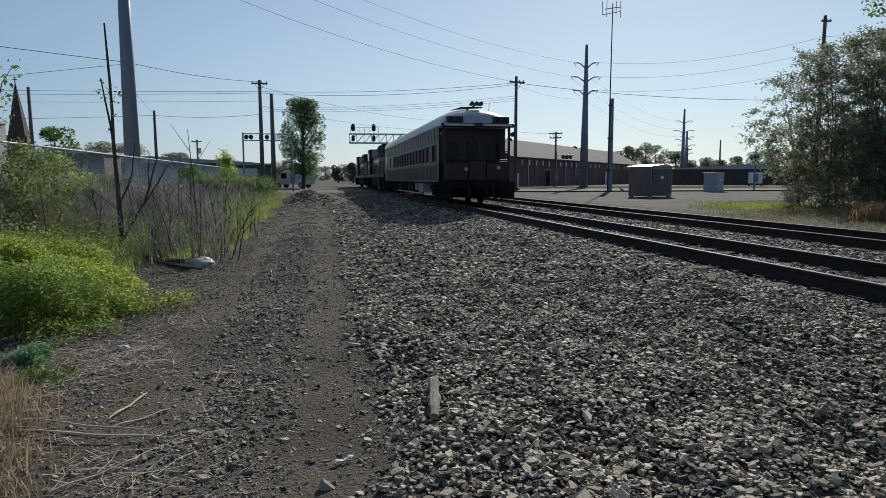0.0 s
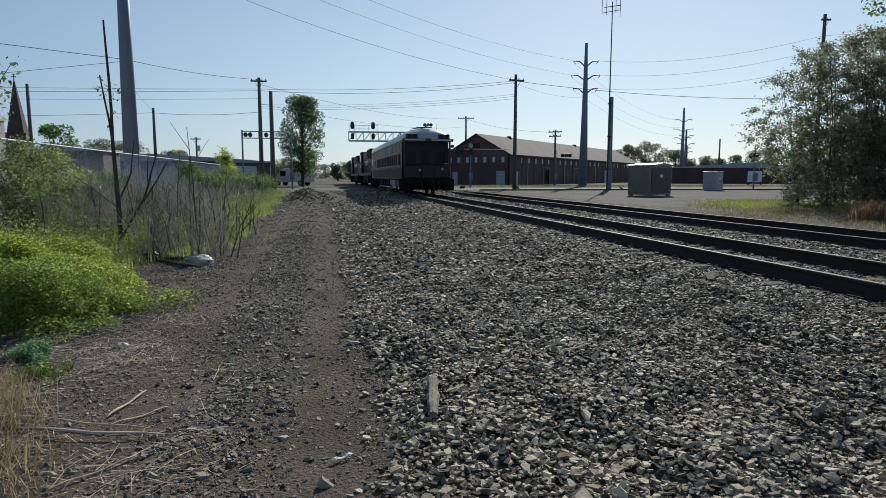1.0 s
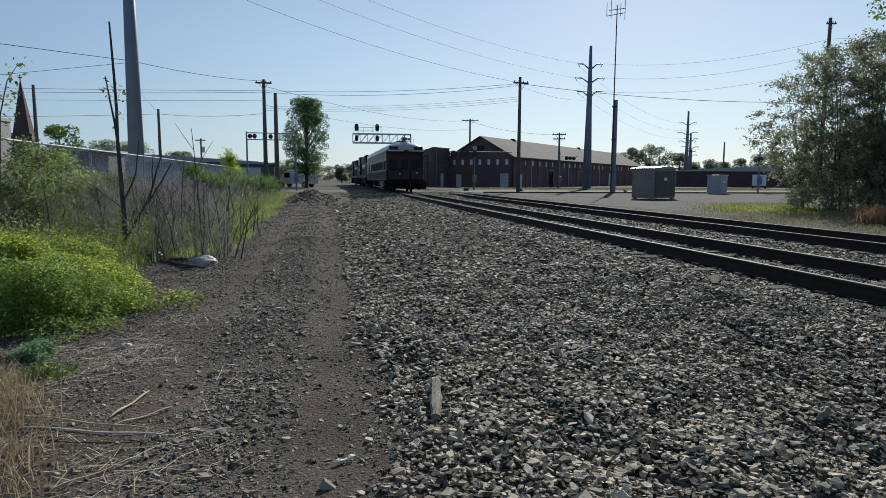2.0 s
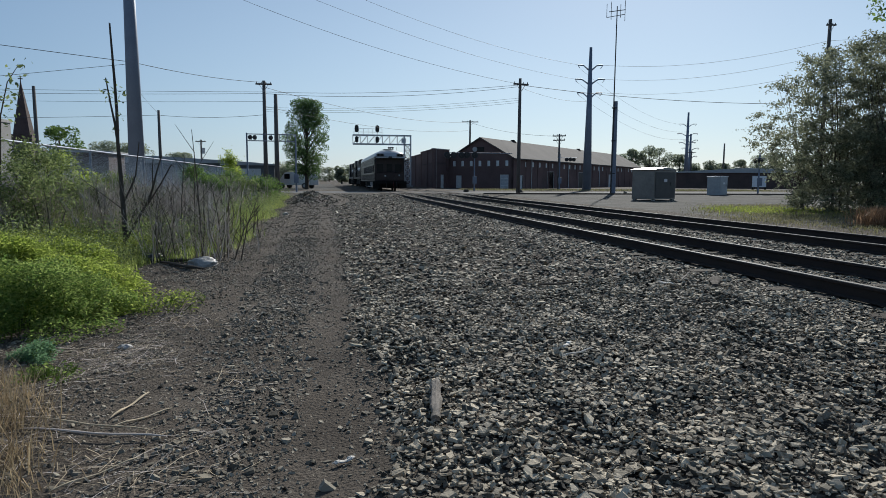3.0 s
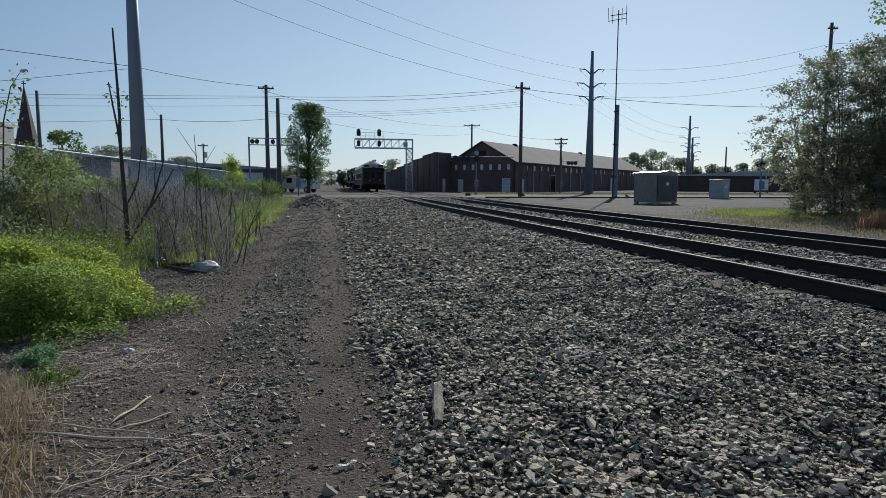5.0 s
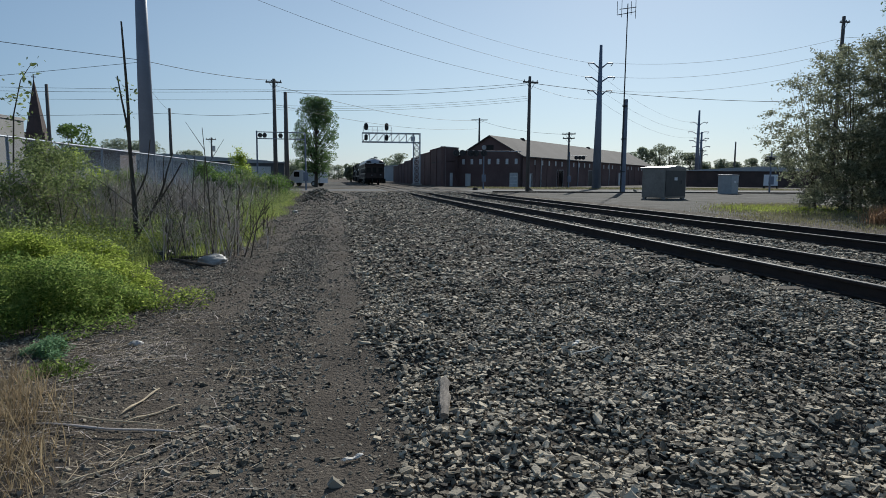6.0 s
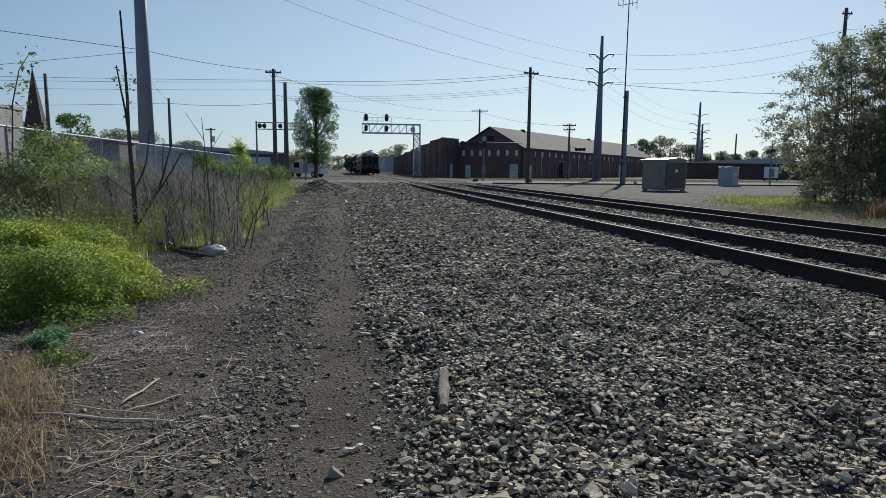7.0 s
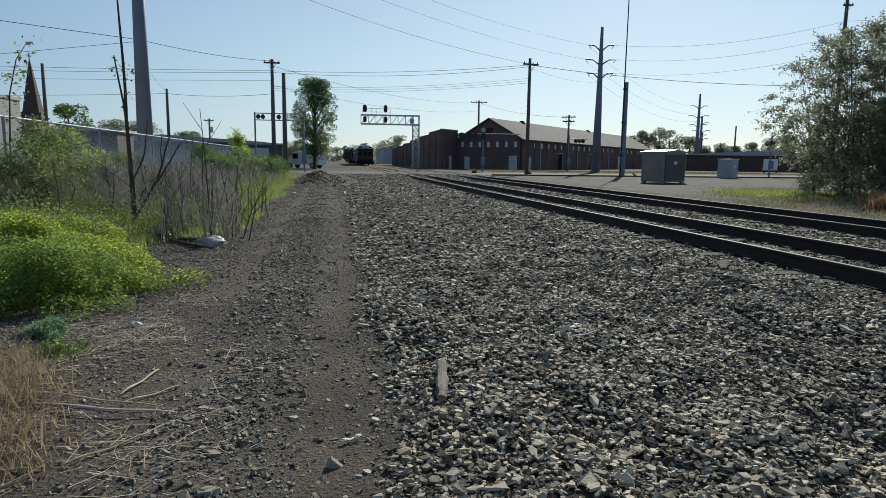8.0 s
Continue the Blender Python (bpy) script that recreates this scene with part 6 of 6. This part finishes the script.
def shrub_row():
    rs = np.random.default_rng(77)
    spots = ((-6.3, 15.4, 2.05, 1.1, M_LEAF_BUSH, 0.085), (-5.7, 13.2, 1.65, 0.9, M_LEAF_BUSH, 0.08), (-6.6, 17.4, 1.9, 1.1, M_LEAF_LIGHT, 0.09), (-6.0, 14.2, 2.1, 0.6, M_LEAF_BUSH, 0.085), (-5.7, 16.2, 1.3, 0.8, M_LEAF_BUSH, 0.09), (-7.6, 14.5, 1.8, 1.1, M_LEAF_LIGHT, 0.09),
             (-5.7, 42.0, 3.2, 0.75, M_LEAF_LIGHT, 0.15), (-5.2, 30.5, 1.5, 0.9, M_LEAF_TREE, 0.13), (-4.6, 33.5, 1.5, 1.1, M_LEAF_BUSH, 0.13), (-3.6, 37.5, 1.5, 1.2, M_LEAF_TREE, 0.14),
             (-5.6, 40, 1.8, 1.3, M_LEAF_TREE, 0.14), (-6.8, 22.0, 1.6, 0.9, M_LEAF_BUSH, 0.11), (-6.8, 36, 2.0, 1.2, M_LEAF_TREE, 0.14))
    for i, (n, l, h, r, m, leaf) in enumerate(spots):
        o = W(n, l)
        blobs = []
        for j in range(26):
            a, d = rs.uniform(0, 6.28), r * rs.uniform(0.1, 0.95)
            s = r * rs.uniform(0.12, 0.28)
            blobs.append((d * math.cos(a), d * math.sin(a), rs.uniform(0.35, h - s) * (1 - 0.25 * d / r) + 0.25, s, s, s * 0.9))
        thicket("leafy green shrub growing along the fence", blobs, 5200, leaf * 0.72, m, 300 + i, 24, (o.x, o.y), limb_r=0.014)


shrub_row()


def leafy_sprig():
    t = thing("sapling", "tall thin leafy sprig above the shrubs by the fence", "sapling", pose(-8.62, 12.1, 0.3))
    pts = [(0, 0, -0.1), (0.02, 0, 1.2), (0.1, 0, 2.3), (0.28, 0, 2.95), (0.5, 0, 3.25)]
    rings = [[(p[0] + k * math.cos(a * 1.047), p[1] + k * math.sin(a * 1.047), p[2]) for a in range(6)] for p, k in zip(pts, (0.022, 0.018, 0.014, 0.010, 0.006))]
    part("stem", loft(B(), rings), M_BARK, t)
    rs = np.random.default_rng(9)
    c = np.array([(0.06, 0, 1.9), (0.15, 0, 2.25), (0.24, 0, 2.5), (0.33, 0.05, 2.75), (0.05, 0, 2.6), (0.42, 0, 2.95), (0.5, 0, 3.25)])
    v, f = leaves(np.repeat(c, 16, 0) + rs.normal(0, 0.09, (112, 3)), 0.10, rs, 0.6, 0.5)
    raw("foliage", v, f, M_LEAF_BUSH, t)


leafy_sprig()


def right_verge():
    rs = np.random.default_rng(91)
    n, l = rs.uniform(13.4, 25, 80000), rs.uniform(9, 33, 80000)
    keep = rs.uniform(0, 1, len(n)) < np.clip((n - 13.3) / 2.2, 0.0, 0.8) * np.clip(0.6 + 0.5 * np.sin(l * 0.8 + n) * np.sin(n * 1.7 - l * 0.4), 0.12, 1) * np.clip((33 - l) / 5, 0, 1)
    keep &= n > 0.66 * l + rs.normal(0.5, 0.9, len(n))
    v, f = blades(on_ground(n[keep], l[keep], 0.01), 0.10, 0.018, 0.8, rs)
    tagged(raw("verge_grass", v, f, M_GRASSDRY), "patchy parched grass verge beyond the tracks", "grass", kind="stuff")
    n, l = rs.uniform(15.2, 25, 34000), rs.uniform(20, 32, 34000)
    keep = rs.uniform(0, 1, len(n)) < 0.75 * np.exp(-((n - 19.4) / 2.6) ** 2 - ((l - 25.5) / 2.8) ** 2)
    keep &= n > 0.68 * l + rs.normal(0, 0.5, len(n))
    v, f = blades(on_ground(n[keep], l[keep], 0.01), 0.12, 0.020, 0.8, rs)
    tagged(raw("fresh_verge_grass", v, f, M_GRASS), "fresh yellow-green grass patch beside the thicket", "grass", kind="stuff")
    n, l = rs.normal(16.5, 0.38, 2600), rs.normal(15.6, 0.38, 2600)
    v, f = blades(on_ground(n, l, 0.0), 0.52, 0.018, 0.5, rs)
    tagged(raw("rust_grass", v, f, M_RUSTGRASS), "tall rust-brown dry grass tuft before the thicket", "grass", kind="stuff")
    n, l = rs.uniform(17, 60, 7000), rs.uniform(71.5, 80, 7000)
    v, f = blades(on_ground(n, l, 0.02), 0.16, 0.07, 0.5, rs)
    tagged(raw("roadside_grass", v, f, M_GRASSDRY), "rough grass strip before the brick hall", "grass", kind="stuff")


right_verge()


# ---- litter, wood and dry grass by the path ----
def dry_grass():
    rs = np.random.default_rng(55)
    # standing tufts
    for n, l, k, h in ((-1.86, 3.85, 240, 0.21), (-1.66, 3.4, 200, 0.20), (-2.2, 4.55, 90, 0.24), (-1.46, 3.0, 70, 0.15), (-1.98, 4.15, 180, 0.20), (-1.6, 3.05, 90, 0.17)):
        o = W(n, l, float(height(n, l)))
        t = thing("dry_grass_tuft", "tan dry grass tuft at the path's edge", "grass tuft", pose(o.x, o.y, o.z), "dry grass tufts")
        base = np.stack([rs.normal(0, 0.12, k), rs.normal(0, 0.12, k), np.full(k, -0.02)], 1)
        v, f = blades(base, h, 0.005, 0.9, rs)
        raw("foliage", v, f, M_TUFT, t)
    # fallen stalks lying on the soil
    for name, count, material, label in (("fallen_stalks", 2600, M_STRAW, "scattered fallen straw stalks on the soil"), ("dead_stalk_mat", 3400, M_DRYSTEM, "mat of dead grey-brown weed stalks on the soil")):
        n, l = rs.uniform(-2.6, -0.4, count), rs.uniform(2.4, 6.8, count)
        keep = rs.uniform(0, 1, count) < np.clip((-n - 0.35) / 1.3, 0.03, 1) * np.clip(0.35 + 0.9 * np.sin(n * 3.1 + l * 1.3) * np.sin(l * 2.3 - n), 0.1, 1)
        p = on_ground(n[keep], l[keep], 0.010)
        a = rs.normal(0.35, 0.7, len(p))
        ln = 0.03 + 0.30 * rs.uniform(0, 1, len(p)) ** 2
        q = p + np.stack([np.cos(a) * ln, np.sin(a) * ln, rs.uniform(0, 0.03, len(p))], 1)
        v, f = stems(p, q, 0.0026 * rs.uniform(0.6, 1.5, len(p)), 0.07, rs)
        tagged(raw(name, v, f, material), label, "straw", kind="stuff")
    n, l = rs.uniform(-3.2, 0.2, 900), rs.uniform(7, 16, 900)
    p = on_ground(n, l, 0.012)
    a = rs.uniform(0, 6.28, 900)
    ln = rs.uniform(0.05, 0.25, 900)
    v, f = stems(p, p + np.stack([np.cos(a) * ln, np.sin(a) * ln, 0 * a], 1), 0.004, 0.05, rs)
    tagged(raw("twig_litter", v, f, M_GREYWOOD), "grey twigs and bark litter along the path", "twigs", kind="stuff")


dry_grass()


def lying_stick(name, label, n0, l0, n1, l1, r, material=M_GREYWOOD, flat=1.0, lift=0.02):
    """A splintered length of wood lying on the stones."""
    a, b = W(n0, l0, float(height(n0, l0)) + lift), W(n1, l1, float(height(n1, l1)) + lift)
    d = (b - a)
    L = d.length
    rs = np.random.default_rng(int(abs(n0 * 1000 + l0 * 100)))
    rings = []
    for u in np.linspace(0, 1, 9):
        k = r * (1 - 0.35 * abs(2 * u - 1) ** 3) * rs.uniform(0.72, 1.2)
        rings.append([(k * math.cos(i * 0.785) * rs.uniform(0.85, 1.15), L * u + rs.uniform(-0.01, 0.01), k * flat * math.sin(i * 0.785) + 0.006 * math.sin(u * 9)) for i in range(8)])
    ob = part(name, loft(B(), rings), material)
    ob.matrix_world = Matrix.Translation(a) @ d.to_track_quat("Y", "Z").to_matrix().to_4x4()
    return tagged(ob, label, "wood")


lying_stick("driftwood_billet", "weathered grey split wood billet lying on the ballast", 0.63, 3.50, 0.76, 4.22, 0.046, flat=0.7, lift=0.05)
lying_stick("wood_chip", "pale flat wood chip on the path", 0.03, 3.19, 0.14, 3.25, 0.016, M_PALEWOOD, 0.35, 0.02)
lying_stick("wood_scrap", "short pale wood scrap on the ballast", 4.42, 7.28, 4.34, 7.50, 0.022, M_PALEWOOD, 0.5, 0.085)
lying_stick("stick", "thin dark stick lying on the ballast", 2.88, 8.10, 3.38, 8.00, 0.020, M_TIE, 0.8, 0.085)
lying_stick("stick", "thin grey stick lying on the ballast", 4.58, 7.36, 5.05, 7.92, 0.014, M_GREYWOOD, 0.8, 0.085)
lying_stick("wood_scrap", "short pale wood scrap on the stones", 1.97, 4.86, 2.07, 4.98, 0.019, M_PALEWOOD, 0.5, 0.085)
lying_stick("stick", "thin pale stick lying on the stones", 1.86, 4.60, 2.16, 4.70, 0.009, M_PALEWOOD, 0.8, 0.085)
lying_stick("branch", "dark dead branch lying at the growth's edge", -2.75, 11.3, -1.9, 10.4, 0.03, M_BARK, 0.9, 0.03)
lying_stick("branch", "dark dead branch lying on the soil", -3.0, 11.6, -2.2, 11.35, 0.035, M_BARK, 0.9, 0.04)
lying_stick("stick", "brown dry stalk lying on the soil", -1.7, 3.8, -0.88, 3.58, 0.008, M_DRYSTEM, 0.8, 0.015)
lying_stick("stick", "pale dry stalk lying on the soil", -1.25, 3.85, -0.98, 4.15, 0.008, M_STRAW, 0.8, 0.015)
lying_stick("stick", "pale dry stalk lying on the soil", -1.25, 3.0, -0.95, 3.3, 0.006, M_STRAW, 0.8, 0.015)
lying_stick("stick", "brown dry stalk lying on the soil", -1.75, 3.95, -1.0, 3.72, 0.007, M_STRAW, 0.8, 0.02)
lying_stick("stick", "pale forked stalk lying on the soil", -1.3, 4.0, -1.2, 4.45, 0.008, M_STRAW, 0.8, 0.02)
lying_stick("plank", "weathered plank end lying beside the sleepers", 4.9, 7.1, 5.3, 7.7, 0.07, M_TIE, 0.25, 0.05)


def plastic_bag(n, l, w, d, h, material, label, seed):
    o = W(n, l, float(height(n, l)))
    rs = np.random.default_rng(seed)
    bm = B()
    bmesh.ops.create_icosphere(bm, subdivisions=4, radius=1.0)
    for v in bm.verts:
        k = 1 + 0.35 * noise.noise(v.co * 1.7 + Vector((seed, 0, 0))) + 0.16 * noise.noise(v.co * 4.5)
        v.co = Vector((v.co.x * w * k, v.co.y * d * k, max(v.co.z * h * k, -0.02) + 0.0))
    ob = part("plastic_bag", bm, material, smooth_shade=True)
    ob.matrix_world = pose(o.x, o.y, o.z + 0.02, 0, 0, 10)
    return tagged(ob, label, "plastic bag")


plastic_bag(-2.05, 11.05, 0.27, 0.2, 0.12, M_PLASTIC, "crumpled dirty white plastic bag on the soil", 3)
plastic_bag(-2.95, 11.7, 0.2, 0.15, 0.12, M_DARKPLASTIC, "crumpled black plastic bag under the weeds", 8)
plastic_bag(-1.71, 5.7, 0.055, 0.04, 0.025, M_PLASTIC, "small scrap of white plastic on the soil", 5)
plastic_bag(8.3, 9.8, 0.09, 0.06, 0.05, M_PALEWOOD, "pale broken scrap lying between the tracks", 12)
plastic_bag(-1.55, 26.2, 0.13, 0.1, 0.09, M_PLASTIC, "white plastic scrap beside the weeds", 6)


def debris_heap():
    """Pale broken concrete dumped behind the fence."""
    rs = np.random.default_rng(67)
    t = thing("debris_heap", "heap of pale broken concrete lumps behind the fence", "rubble", pose(-18.5, 31, 0.4))
    for i in range(70):
        a, d = rs.uniform(0, 6.283), 2.6 * rs.uniform(0, 1) ** 0.7
        v, f = stones(np.zeros((1, 3)), np.array([rs.uniform(0.35, 0.95)]), 0.7, rs)
        lump = raw("concrete_lump", v, f, M_PLASTIC if i % 3 else M_STONETRIM, t)
        lump.location = (d * math.cos(a) * 1.4, d * math.sin(a), 0.1 + (1 - d / 2.7) * rs.uniform(0.3, 1.7))


debris_heap()


def rubble():
    rs = np.random.default_rng(66)
    n, l = rs.normal(-1.0, 0.9, 600), rs.normal(42.0, 2.8, 600)
    v, f = stones(on_ground(n, l, 0.03), rs.uniform(0.05, 0.22, 600), 0.6, rs)
    tagged(raw("rubble_heap", v, f, M_PEBBLE), "low heap of dirt and broken rubble beside the path", "rubble", kind="stuff")
    for i, (n, l, s) in enumerate(((19.5, 60.5, 0.9), (14.2, 62.0, 0.55), (28.4, 55.8, 0.8), (29.2, 55.6, 0.5))):
        o = W(n, l, float(height(n, l)))
        v, f = stones(np.zeros((1, 3)), np.array([s]), 0.6, rs)
        b = raw("boulder", v, f, M_TIE if i < 2 else M_PEBBLE)
        b.location = (o.x, o.y, o.z + 0.12)
        tagged(b, "dark broken lump of stone on the verge", "rock", "verge rocks")


rubble()


# ---- what moves ----
SPEED, START = 12.6, 26.5


def motions():
    turn = pose(0, 0, 0, 0, 0, YAW)
    for ob, ahead in ((COACH, 0.0), (LOCO_A, COACH_L + 0.9), (LOCO_B, COACH_L + 0.9 + LOCO_L + 0.9)):
        walk(ob, [(t, Matrix.Translation(W(TRACKS[0], START + ahead + SPEED * t, RAIL)) @ turn) for t in (0.0, 2.0, 4.0, 6.0, 8.0)])
    step = 1 / 30
    for w in COACH_WHEELS + LOCO_A_WHEELS + LOCO_B_WHEELS:
        y = w.location.y
        walk(w, [(i * step, pose(0, y, 0.46, -math.degrees(SPEED * i * step / 0.46) , 0, 0)) for i in range(241)])


motions()
